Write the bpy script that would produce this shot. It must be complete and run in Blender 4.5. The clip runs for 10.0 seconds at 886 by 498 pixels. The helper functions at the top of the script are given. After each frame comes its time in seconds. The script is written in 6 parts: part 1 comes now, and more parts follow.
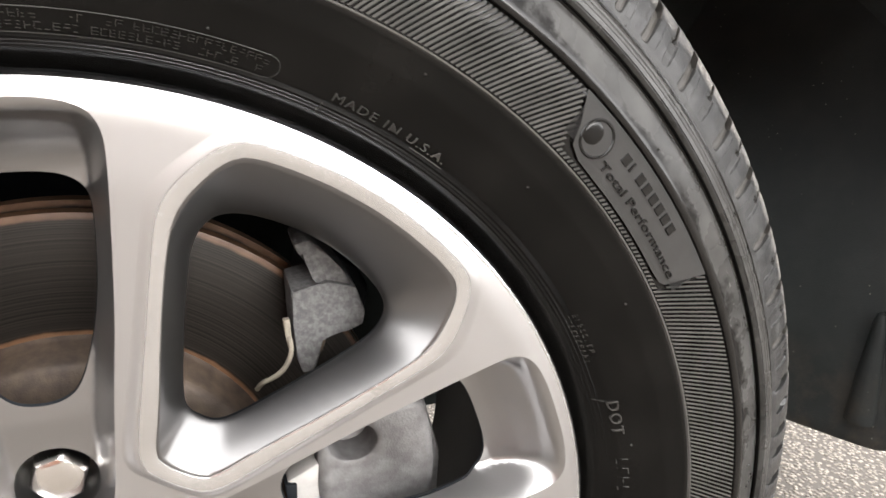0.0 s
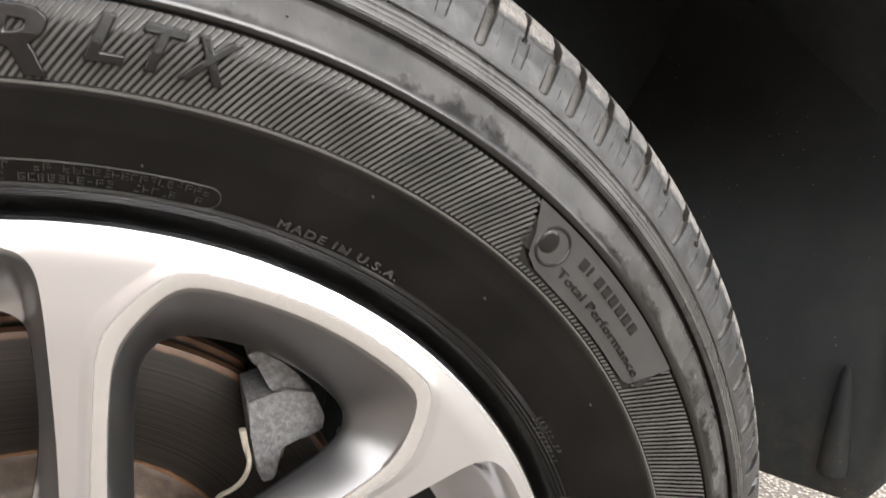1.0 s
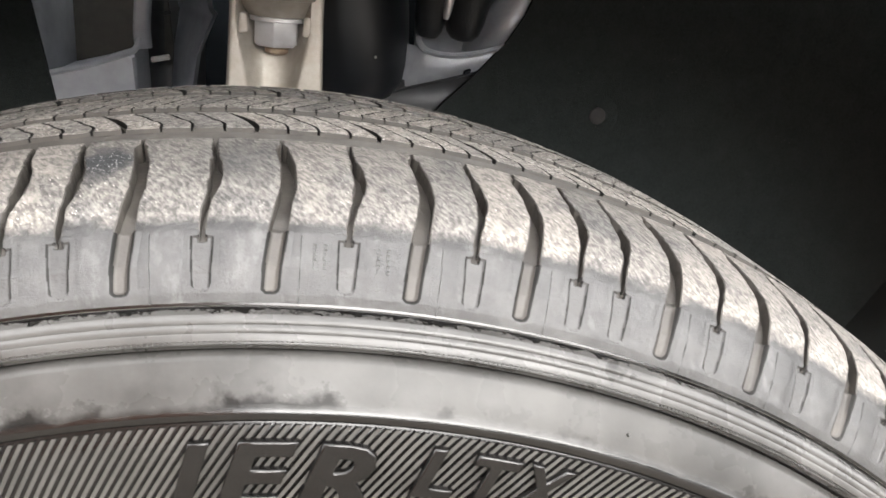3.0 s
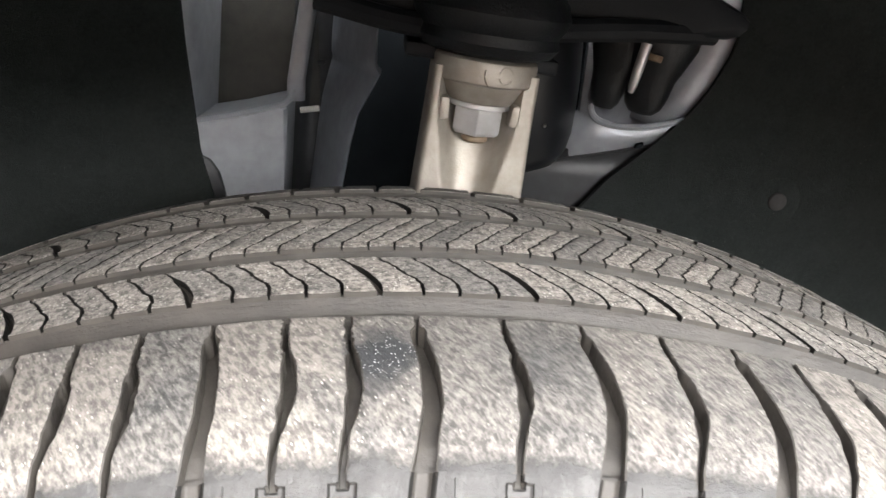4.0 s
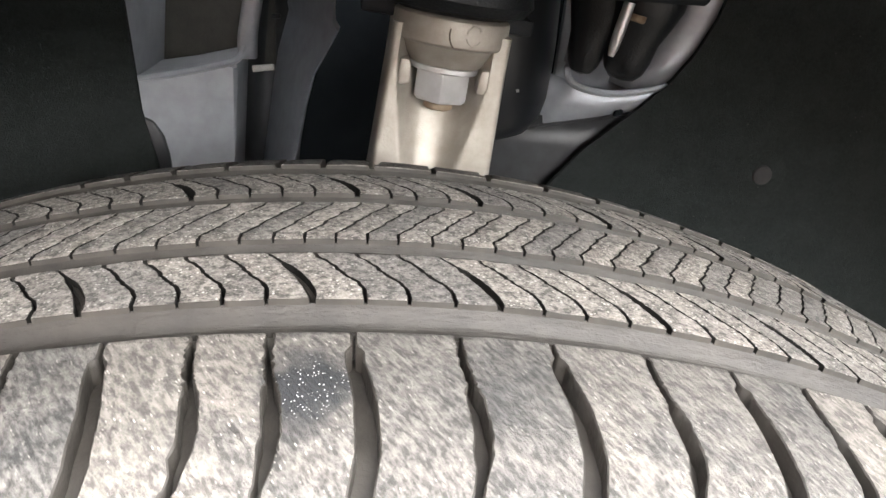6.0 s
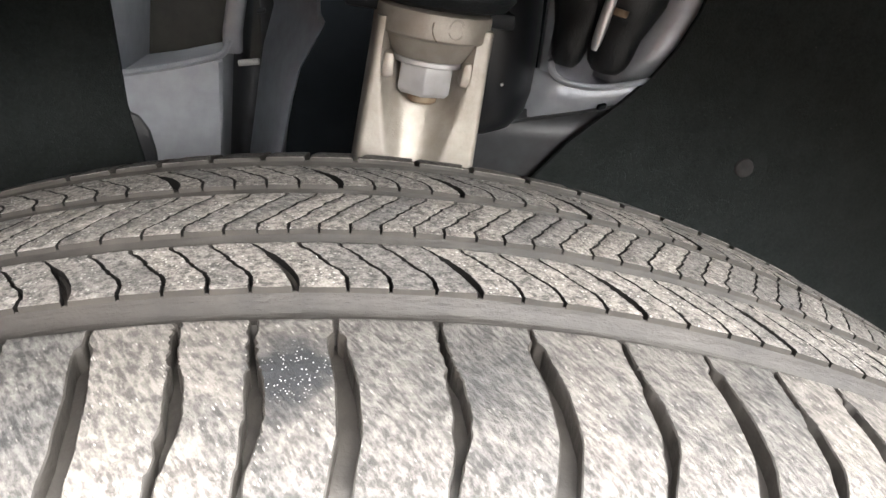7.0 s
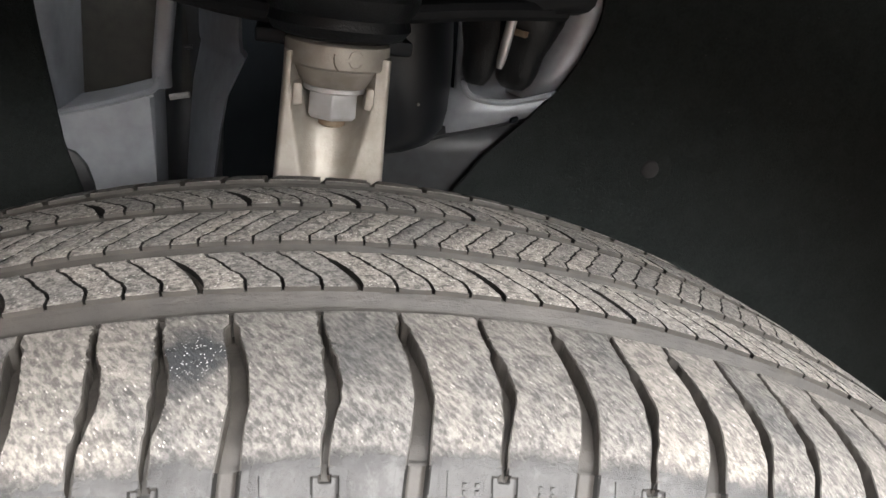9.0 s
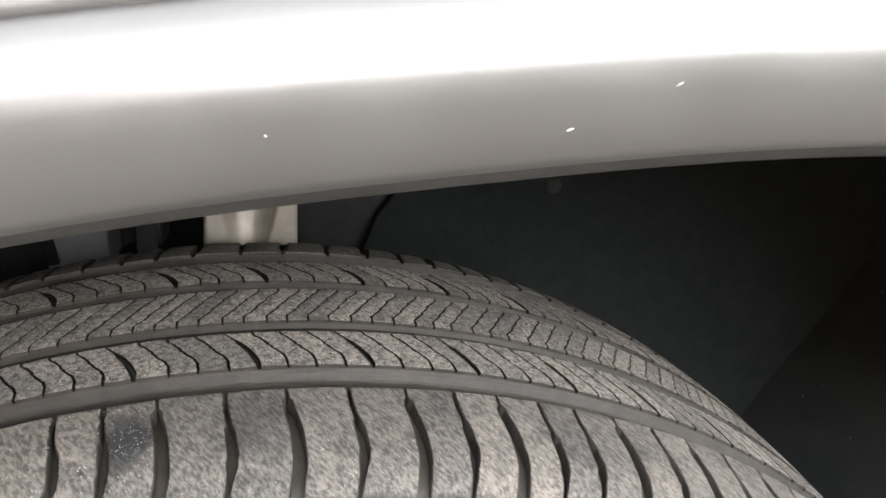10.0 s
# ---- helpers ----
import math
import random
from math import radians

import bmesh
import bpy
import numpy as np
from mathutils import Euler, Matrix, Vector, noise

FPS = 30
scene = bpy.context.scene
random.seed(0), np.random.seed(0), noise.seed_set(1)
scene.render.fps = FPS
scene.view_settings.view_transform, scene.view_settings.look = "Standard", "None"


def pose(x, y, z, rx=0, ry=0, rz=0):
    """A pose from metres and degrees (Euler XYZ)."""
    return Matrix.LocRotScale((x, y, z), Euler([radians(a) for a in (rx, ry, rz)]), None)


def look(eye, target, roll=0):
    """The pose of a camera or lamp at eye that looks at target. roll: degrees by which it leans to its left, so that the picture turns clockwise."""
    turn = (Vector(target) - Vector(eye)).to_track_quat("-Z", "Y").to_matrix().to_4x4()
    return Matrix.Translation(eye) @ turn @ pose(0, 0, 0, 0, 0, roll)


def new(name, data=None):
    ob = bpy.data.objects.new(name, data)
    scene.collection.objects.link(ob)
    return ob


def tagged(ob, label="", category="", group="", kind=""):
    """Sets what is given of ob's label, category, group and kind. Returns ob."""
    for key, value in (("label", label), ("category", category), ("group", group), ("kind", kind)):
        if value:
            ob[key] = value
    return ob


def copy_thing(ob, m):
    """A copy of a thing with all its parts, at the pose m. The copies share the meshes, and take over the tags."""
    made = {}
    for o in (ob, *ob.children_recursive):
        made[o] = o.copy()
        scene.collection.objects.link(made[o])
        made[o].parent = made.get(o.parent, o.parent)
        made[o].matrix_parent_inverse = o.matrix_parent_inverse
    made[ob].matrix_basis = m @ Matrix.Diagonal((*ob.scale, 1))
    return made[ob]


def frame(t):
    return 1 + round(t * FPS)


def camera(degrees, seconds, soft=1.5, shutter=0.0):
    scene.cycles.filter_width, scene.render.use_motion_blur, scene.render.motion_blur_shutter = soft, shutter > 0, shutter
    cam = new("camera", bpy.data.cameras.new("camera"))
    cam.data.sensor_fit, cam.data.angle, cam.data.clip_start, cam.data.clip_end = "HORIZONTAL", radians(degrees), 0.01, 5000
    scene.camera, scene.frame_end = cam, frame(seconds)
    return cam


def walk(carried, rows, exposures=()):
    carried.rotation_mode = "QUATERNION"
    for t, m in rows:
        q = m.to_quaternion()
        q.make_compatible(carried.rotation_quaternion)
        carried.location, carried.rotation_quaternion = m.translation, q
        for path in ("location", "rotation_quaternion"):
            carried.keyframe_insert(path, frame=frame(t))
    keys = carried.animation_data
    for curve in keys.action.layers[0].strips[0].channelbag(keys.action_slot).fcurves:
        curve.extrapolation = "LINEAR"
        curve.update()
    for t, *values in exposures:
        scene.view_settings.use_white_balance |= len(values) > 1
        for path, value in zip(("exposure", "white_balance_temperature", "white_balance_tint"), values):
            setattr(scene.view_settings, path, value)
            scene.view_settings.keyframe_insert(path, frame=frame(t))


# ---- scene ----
cam = camera(55.26, 10.0, shutter=0.15)
ROWS = [
    (0.0, 0.0697, -0.3997, 0.6492, 67.53, 0.26, -17.33),
    (0.3, 0.0834, -0.3984, 0.6393, 66.32, 0.44, -18.07),
    (0.5, 0.0837, -0.3944, 0.6340, 66.58, 0.55, -19.37),
    (1.0, 0.0828, -0.3806, 0.6789, 68.78, 1.68, -20.04),
    (1.5, 0.0755, -0.3473, 0.7229, 68.66, 2.45, -18.53),
    (2.0, 0.0710, -0.3222, 0.7417, 69.96, 2.95, -14.21),
    (2.2, 0.0738, -0.3187, 0.7503, 70.06, 3.01, -12.26),
    (3.3, 0.0382, -0.2805, 0.7864, 70.22, 0.67, -7.11),
    (3.5, 0.0248, -0.2634, 0.7932, 70.35, -0.11, -6.01),
    (4.0, -0.0013, -0.2326, 0.8067, 70.36, -1.39, -3.56),
    (4.5, -0.0126, -0.2141, 0.8070, 69.56, -2.07, -2.14),
    (5.0, -0.0134, -0.2046, 0.8052, 68.28, -2.42, -2.35),
    (5.5, -0.0021, -0.2035, 0.8071, 67.82, -2.39, -3.71),
    (6.0, 0.0063, -0.1973, 0.8027, 67.63, -2.61, -5.05),
    (7.5, 0.0087, -0.2105, 0.8028, 67.37, -2.65, -7.15),
    (8.0, 0.0147, -0.2531, 0.8097, 67.83, -2.63, -9.77),
    (8.5, 0.0203, -0.2737, 0.8150, 68.55, -2.36, -10.11),
    (9.0, 0.0231, -0.2350, 0.8111, 68.68, -0.44, -9.52),
    (9.5, 0.0393, -0.2319, 0.8249, 68.87, 0.73, -10.89),
    (9.7, 0.0407, -0.2438, 0.8378, 68.48, 1.14, -12.03),
    (9.8, 0.0411, -0.2556, 0.8475, 67.81, 1.10, -12.22),
    (9.9, 0.0438, -0.2686, 0.8567, 67.10, 1.34, -12.39),
    (10.0, 0.0464, -0.2841, 0.8677, 66.27, 1.78, -12.56),
]
walk(cam, [(t, pose(x, y, z, rx, ry, rz)) for t, x, y, z, rx, ry, rz in ROWS],
     exposures=[(0.0, 0.36), (0.5, 0.28), (1.0, 0.45), (1.5, 1.0), (2.0, 1.18), (3.5, 1.32), (4.0, 1.48), (5.0, 1.72), (6.2, 1.65), (7.5, 1.70), (8.0, 1.30), (8.5, 1.18), (9.0, 1.12), (9.5, 1.58), (10.0, 0.42)])
# ---- end of path ----

# ---- world, sun, exposure ----
world = bpy.data.worlds.new("overcast_sky")
world.use_nodes = True
scene.world = world
wn, wl = world.node_tree.nodes, world.node_tree.links
bg = wn["Background"]
sky = wn.new("ShaderNodeTexSky")
sky.sky_type, sky.sun_disc = "NISHITA", False
sky.sun_elevation, sky.sun_rotation = radians(19), radians(169)
sky.air_density, sky.dust_density, sky.ozone_density = 1.0, 1.5, 1.0
wtex = wn.new("ShaderNodeTexCoord")
wnoise = wn.new("ShaderNodeTexNoise")
wnoise.inputs["Scale"].default_value, wnoise.inputs["Detail"].default_value = 2.6, 6.0
wl.new(wtex.outputs["Generated"], wnoise.inputs["Vector"])
wramp = wn.new("ShaderNodeValToRGB")
wramp.color_ramp.elements[0].position, wramp.color_ramp.elements[1].position = 0.28, 0.46
wl.new(wnoise.outputs["Fac"], wramp.inputs["Fac"])
wmix = wn.new("ShaderNodeMix")
wmix.data_type = "RGBA"
wl.new(wramp.outputs["Color"], wmix.inputs[0])
wl.new(sky.outputs["Color"], wmix.inputs[6])
wmix.inputs[7].default_value = (51.0, 50.2, 50.2, 1)   # sunlit cloud, in the sky texture's own units
wl.new(wmix.outputs[2], bg.inputs["Color"])
bg.inputs["Strength"].default_value = 0.12
sun = new("sun", bpy.data.lights.new("sun", "SUN"))
sun.data.energy, sun.data.angle, sun.data.color = 3.7, radians(40), (1.0, 0.965, 0.92)
sun.matrix_world = look((1.32, -3.48, 1.70), (0, 0, 0.4))

ZC = 0.364            # height of the wheel's centre
TAU = 2 * math.pi


# ---- materials ----
class Mat:
    """A small wrapper round a node material."""

    def __init__(self, name, base, rough, metal=0.0, spec=0.5):
        self.m = bpy.data.materials.new(name)
        self.m.use_nodes = True
        self.n, self.l = self.m.node_tree.nodes, self.m.node_tree.links
        self.b = self.n["Principled BSDF"]
        self.b.inputs["Base Color"].default_value = (*base, 1)
        self.b.inputs["Roughness"].default_value = rough
        self.b.inputs["Metallic"].default_value = metal
        self.b.inputs["Specular IOR Level"].default_value = spec
        self.pos = self.n.new("ShaderNodeNewGeometry").outputs["Position"]

    def noise(self, scale, detail=4.0, rough=0.55, vec=None, dist=0.0):
        t = self.n.new("ShaderNodeTexNoise")
        t.inputs["Scale"].default_value, t.inputs["Detail"].default_value = scale, detail
        t.inputs["Roughness"].default_value, t.inputs["Distortion"].default_value = rough, dist
        self.l.new(vec or self.pos, t.inputs["Vector"])
        return t.outputs["Fac"]

    def cells(self, scale, vec=None):
        t = self.n.new("ShaderNodeTexVoronoi")
        t.inputs["Scale"].default_value = scale
        self.l.new(vec or self.pos, t.inputs["Vector"])
        return t

    def stretch(self, sx, sy, sz, rot=(0, 0, 0)):
        """The place, first turned, then stretched."""
        v = self.pos
        for k, val in (("Rotation", [radians(a) for a in rot]), ("Scale", (sx, sy, sz))):
            t = self.n.new("ShaderNodeMapping")
            t.inputs[k].default_value = val
            self.l.new(v, t.inputs["Vector"])
            v = t.outputs["Vector"]
        return v

    def ramp(self, fac, lo, hi, a=0.0, b=1.0):
        t = self.n.new("ShaderNodeMapRange")
        for k, v in zip((1, 2, 3, 4), (lo, hi, a, b)):
            t.inputs[k].default_value = v
        self.l.new(fac, t.inputs[0])
        return t.outputs[0]

    def maths(self, op, a, b):
        t = self.n.new("ShaderNodeMath")
        t.operation = op
        for k, v in enumerate((a, b)):
            if isinstance(v, (int, float)):
                t.inputs[k].default_value = v
            else:
                self.l.new(v, t.inputs[k])
        return t.outputs[0]

    def mix(self, fac, a, b):
        t = self.n.new("ShaderNodeMix")
        t.data_type = "RGBA"
        for k, v in ((0, fac), (6, a), (7, b)):
            if isinstance(v, (int, float)):
                t.inputs[k].default_value = v
            elif isinstance(v, tuple):
                t.inputs[k].default_value = (*v, 1)
            else:
                self.l.new(v, t.inputs[k])
        return t.outputs[2]

    def radius(self):
        """Distance from the wheel's axle."""
        s = self.n.new("ShaderNodeSeparateXYZ")
        self.l.new(self.pos, s.inputs[0])
        z = self.maths("SUBTRACT", s.outputs[2], ZC)
        return self.maths("SQRT", self.maths("ADD", self.maths("MULTIPLY", s.outputs[0], s.outputs[0]), self.maths("MULTIPLY", z, z)), 0)

    def vary(self):
        return self.n.new("ShaderNodeObjectInfo").outputs["Random"]

    def color(self, out):
        self.l.new(out, self.b.inputs["Base Color"])
        return self

    def rough(self, out):
        self.l.new(out, self.b.inputs["Roughness"])
        return self

    def bump(self, height, strength=0.3, dist=0.001):
        t = self.n.new("ShaderNodeBump")
        t.inputs["Strength"].default_value, t.inputs["Distance"].default_value = strength, dist
        self.l.new(height, t.inputs["Height"])
        self.l.new(t.outputs[0], self.b.inputs["Normal"])
        return self


def sidewall_rubber():
    """Glossy black rubber; a thin grey film of road dust from the band's rim outwards."""
    w = Mat("sidewall_rubber", (0.006, 0.0057, 0.0053), 0.2, spec=0.46)
    film = w.ramp(w.noise(28, 5), 0.45, 0.75)
    clean = w.mix(film, (0.0025, 0.0024, 0.0022), (0.0050, 0.0047, 0.0043))
    dusty = w.mix(w.ramp(w.noise(34, 6, 0.65), 0.36, 0.66), (0.0225, 0.0221, 0.0211), (0.044, 0.0431, 0.0412))
    edge = w.maths("ADD", w.radius(), w.ramp(w.noise(130, 5), 0.2, 0.8, -0.0008, 0.0008))
    rr = w.radius()
    band = w.maths("MULTIPLY", w.ramp(rr, 0.2821, 0.2823), w.ramp(rr, 0.3076, 0.3078, 1.0, 0.0))
    clean = w.mix(band, clean, (0.0075, 0.0072, 0.0068))
    # pale ring: the sky's glint on the rounded edge, painted in
    rim = w.maths("MULTIPLY", w.ramp(rr, 0.2806, 0.2809), w.ramp(rr, 0.2819, 0.2822, 1.0, 0.0))
    clean = w.mix(w.maths("MULTIPLY", rim, 0.7), clean, (0.075, 0.072, 0.068))
    film = w.maths("MULTIPLY", w.ramp(edge, 0.3104, 0.3122), w.ramp(w.maths("ADD", rr, w.ramp(w.noise(170, 7, 0.75), 0.38, 0.62, -0.0004, 0.0004)), 0.3330, 0.3332, 1.0, 0.0))
    seam = w.maths("MULTIPLY", w.ramp(rr, 0.3232, 0.3235), w.ramp(rr, 0.3246, 0.3249, 1.0, 0.0))
    # patches along the zone's inner edge with no film; dark tree reflections painted in
    lean = w.maths("ADD", w.noise(31, 7, 0.68), w.ramp(rr, 0.311, 0.3225, 0.10, -0.09))
    tree_patch = w.ramp(lean, 0.57, 0.65)
    dusty = w.mix(w.maths("MULTIPLY", tree_patch, 0.92), dusty, (0.006, 0.0057, 0.0053))
    dull = w.maths("MULTIPLY", film, w.maths("SUBTRACT", 1.0, seam))
    w.color(w.mix(dull, clean, dusty))
    gloss = w.ramp(w.noise(60, 6), 0.3, 0.7, 0.10, 0.22)
    haze = w.maths("MULTIPLY", dull, w.maths("SUBTRACT", 1.0, tree_patch))
    w.rough(w.maths("ADD", gloss, w.maths("MULTIPLY", haze, 0.12)))
    bare = w.maths("MULTIPLY", dull, tree_patch)
    w.l.new(w.maths("SUBTRACT", w.maths("SUBTRACT", w.maths("ADD", w.ramp(rr, 0.2790, 0.2806, 0.15, 0.46), w.maths("ADD", w.ramp(rr, 0.3104, 0.3112, 0.0, -0.20), w.ramp(rr, 0.3235, 0.3245, 0.0, 0.14))), w.maths("ADD", w.maths("MULTIPLY", haze, 0.12), w.maths("MULTIPLY", band, 0.2))), w.maths("MULTIPLY", bare, 0.2)), w.b.inputs["Specular IOR Level"])
    w.bump(w.noise(900, 2), 0.05, 0.0004)
    return w.m


def shoulder_rubber():
    w = Mat("shoulder_rubber", (0.07, 0.068, 0.065), 0.42, spec=0.5)
    film = w.ramp(w.noise(45, 6), 0.35, 0.7)
    w.color(w.mix(film, (0.0216, 0.02136, 0.02112), (0.0408, 0.03984, 0.0384)))
    w.rough(w.ramp(w.noise(120, 5), 0.3, 0.7, 0.34, 0.5))
    w.bump(w.noise(1400, 3), 0.12, 0.0004)
    return w.m


def tread_rubber(rib=False):
    """Road-worn rubber: grey-tan dust with scuffs and bright grit where it meets the road, clean grey on the shoulder's flank."""
    k = 2.0 if rib else 1.0      # ribs paler: missing light on the crown put into the dust colour
    w = Mat("brightened_rib_rubber" if rib else "tread_rubber", (0.1, 0.1, 0.1), 0.6)
    streak = w.noise(1.0, 4, 0.60, w.stretch(*((620, 540, 620) if rib else (1150, 330, 760)), (0, 0, 148)))
    mottle = w.noise(1.0, 3, 0.55, w.stretch(*((420, 360, 420) if rib else (420, 200, 300)), (0, 0, 140)))
    blotch = w.noise(46, 5, 0.62)
    fine = w.noise(1500 if rib else 1700, 4, 0.78)
    grit = w.maths("ADD", w.maths("MULTIPLY", streak, 0.34 if rib else 0.62), w.maths("ADD", w.maths("MULTIPLY", fine, 0.46 if rib else 0.20), w.maths("MULTIPLY", mottle, 0.20 if rib else 0.18)))
    dust = w.mix(w.ramp(grit, *((0.44, 0.575) if rib else (0.43, 0.58))), *(((0.080, 0.0758, 0.0705), (0.40, 0.373, 0.342)) if rib else ((0.070, 0.0654, 0.0600), (0.205, 0.190, 0.173))))
    dust = w.mix(w.ramp(mottle, 0.46, 0.66, 0.0, 0.25 if rib else 0.35), dust, (0.195 * k, 0.180 * k, 0.162 * k))
    dull = w.mix(w.ramp(grit, 0.42, 0.62), (0.020 * k, 0.0205 * k, 0.021 * k), (0.115 * k, 0.113 * k, 0.110 * k))      # where the dust is rubbed off
    dust = w.mix(w.ramp(blotch, 0.50, 0.66, 0.0, 0.40 if rib else 0.75), dust, dull)
    cell = w.cells(820 if rib else 760, None if rib else w.stretch(1.9, 0.5, 1.1, (0, 0, 148)))
    speck = w.ramp(cell.outputs["Distance"], 0.16 if rib else 0.10, 0.28 if rib else 0.26, 1.0, 0.0)
    pick = w.ramp(w.noise(260, 3, 0.7), 0.41 if rib else 0.48, 0.53 if rib else 0.56)
    dust = w.mix(w.maths("MULTIPLY", speck, pick), dust, (0.68, 0.66, 0.63) if rib else (0.44, 0.42, 0.39))
    dust = w.mix(w.ramp(w.vary(), 0.45, 1.0, 0.0, 0.65), dust, dull)
    # oily spots on two shoulder blocks, the darker one flecked with paint
    for deg, y, r0, r1, strong in ((5.3, -0.0725, 0.004, 0.016, 0.35), (-0.25, -0.0728, 0.0055, 0.0125, 0.97)):
        away = w.n.new("ShaderNodeVectorMath")
        away.operation = "DISTANCE"
        w.l.new(w.pos, away.inputs[0])
        away.inputs[1].default_value = (0.3618 * math.sin(radians(deg)), y, ZC + 0.3618 * math.cos(radians(deg)))
        near = w.maths("ADD", away.outputs["Value"], w.ramp(w.noise(260, 4), 0.2, 0.8, -0.004, 0.004))
        dust = w.mix(w.ramp(near, r0, r1, strong, 0.0), dust, (0.016, 0.018, 0.0205))
    fleck = w.cells(1400)
    flecks = w.maths("MULTIPLY", w.ramp(fleck.outputs["Distance"], 0.13, 0.24, 1.0, 0.0), w.ramp(w.noise(520, 2), 0.44, 0.50))
    dust = w.mix(w.maths("MULTIPLY", flecks, w.ramp(near, 0.005, 0.008, 1.0, 0.0)), dust, (0.75, 0.75, 0.74))
    flank = w.mix(w.ramp(w.noise(90, 7, 0.72), 0.40, 0.62), (0.0094, 0.0095, 0.0096), (0.0270, 0.0268, 0.0263))
    flank = w.mix(w.maths("MULTIPLY", w.ramp(w.noise(1.0, 5, 0.7, w.stretch(150, 150, 40)), 0.56, 0.66), 0.5), flank, (0.060, 0.0595, 0.0585))
    edge = w.maths("ADD", w.radius(), w.ramp(w.noise(190, 6, 0.7), 0.25, 0.75, -0.0016, 0.0016))
    worn = w.ramp(edge, 0.3514, 0.3534)
    w.color(w.mix(worn, flank, dust))
    w.rough(w.ramp(worn, 0, 1, 0.50 if rib else 0.40, 0.68))
    w.bump(w.maths("ADD", w.maths("MULTIPLY", grit, worn), w.maths("MULTIPLY", fine, 0.2)), 0.8, 0.0014)
    return w.m


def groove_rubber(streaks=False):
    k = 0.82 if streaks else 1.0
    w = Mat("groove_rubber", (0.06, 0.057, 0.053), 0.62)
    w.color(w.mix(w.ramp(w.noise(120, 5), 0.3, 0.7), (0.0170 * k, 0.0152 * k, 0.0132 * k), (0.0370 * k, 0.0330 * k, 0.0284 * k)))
    if streaks:
        w.bump(w.maths("ADD", w.noise(1.0, 4, 0.6, w.stretch(70, 1300, 70)), w.maths("MULTIPLY", w.noise(800, 3), 0.5)), 0.5, 0.0008)
    else:
        w.bump(w.noise(800, 3), 0.3, 0.0006)
    return w.m


def ridge_rubber():
    w = Mat("ridge_rubber", (0.06, 0.056, 0.05), 0.5, spec=0.25)
    w.color(w.mix(w.ramp(w.noise(50, 5), 0.35, 0.7), (0.0240, 0.0229, 0.0212), (0.046, 0.0438, 0.0406)))
    return w.m


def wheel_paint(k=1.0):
    # k below 1 puts the shade of windows and hollows into the silver
    w = Mat("silver_wheel_paint" if k == 1.0 else "shaded_silver_paint", (0.56, 0.545, 0.53), 0.30, metal=0.95)
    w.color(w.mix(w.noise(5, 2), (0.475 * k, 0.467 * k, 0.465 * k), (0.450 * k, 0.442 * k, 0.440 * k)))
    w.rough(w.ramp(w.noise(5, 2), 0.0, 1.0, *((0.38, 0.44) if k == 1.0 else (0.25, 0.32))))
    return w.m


def machined():
    w = Mat("machined_aluminium", (0.80, 0.81, 0.83), 0.13, metal=1.0)
    w.rough(w.ramp(w.noise(40, 5), 0.3, 0.7, 0.17, 0.23))
    return w.m


def chrome():
    w = Mat("chrome", (0.72, 0.70, 0.68), 0.12, metal=1.0)
    w.rough(w.ramp(w.noise(240, 4), 0.35, 0.7, 0.08, 0.28))
    return w.m


def cast_metal(name, a, b, metal=0.4, rough=0.55, relief=0.35):
    w = Mat(name, a, rough, metal=metal)
    w.color(w.mix(w.ramp(w.noise(110, 6), 0.35, 0.7), a, b))
    w.bump(w.noise(900, 4), relief, 0.0008)
    return w.m


def disc_steel():
    w = Mat("brake_disc_steel", (0.2, 0.17, 0.15), 0.42, metal=0.8)
    r = w.radius()
    t = w.n.new("ShaderNodeCombineXYZ")
    w.l.new(w.maths("MULTIPLY", r, 900), t.inputs[0])
    ring = w.noise(1.0, 3, 0.6, t.outputs[0])
    steel = w.mix(w.ramp(ring, 0.35, 0.65), (0.0060, 0.0050, 0.0043), (0.036, 0.0305, 0.0260))
    rust = w.mix(w.ramp(w.noise(90, 5), 0.3, 0.7), (0.085, 0.040, 0.019), (0.150, 0.083, 0.046))
    edge = w.maths("ADD", r, w.ramp(w.noise(60, 4), 0.2, 0.8, -0.001, 0.001))
    out = w.ramp(edge, 0.1555, 0.157)
    inn = w.ramp(edge, 0.1005, 0.1020, 1.0, 0.0)
    w.color(w.mix(w.maths("MAXIMUM", out, inn), steel, rust))
    w.l.new(w.ramp(w.maths("MAXIMUM", out, inn), 0, 1, 0.5, 0.05), w.b.inputs["Metallic"])
    w.bump(ring, 0.15, 0.0004)
    return w.m


def plastic(name, a, b, rough, scale=60, bump=0.4, fine=900, spec=0.5):
    w = Mat(name, a, rough, spec=spec)
    w.color(w.mix(w.ramp(w.noise(scale, 6), 0.4, 0.75), a, b))
    w.bump(w.noise(fine, 4), bump, 0.001)
    return w.m


def liner_plastic():
    """Black moulded plastic with splashed specks of grit and a brownish film near the road."""
    w = Mat("liner_plastic", (0.012, 0.012, 0.012), 0.75, spec=0.25)
    base = w.mix(w.ramp(w.noise(22, 6), 0.45, 0.75), (0.0350, 0.0390, 0.0395), (0.0480, 0.0515, 0.0510))
    cell = w.cells(140)
    dot = w.maths("MULTIPLY", w.ramp(cell.outputs["Distance"], 0.04, 0.10, 1.0, 0.0), w.ramp(w.noise(31, 3), 0.60, 0.66))
    base = w.mix(w.maths("MULTIPLY", dot, 0.6), base, (0.30, 0.28, 0.25))
    w.color(base)
    w.rough(w.ramp(w.noise(40, 5), 0.3, 0.7, 0.6, 0.85))
    w.bump(w.noise(420, 4), 0.3, 0.001)
    return w.m


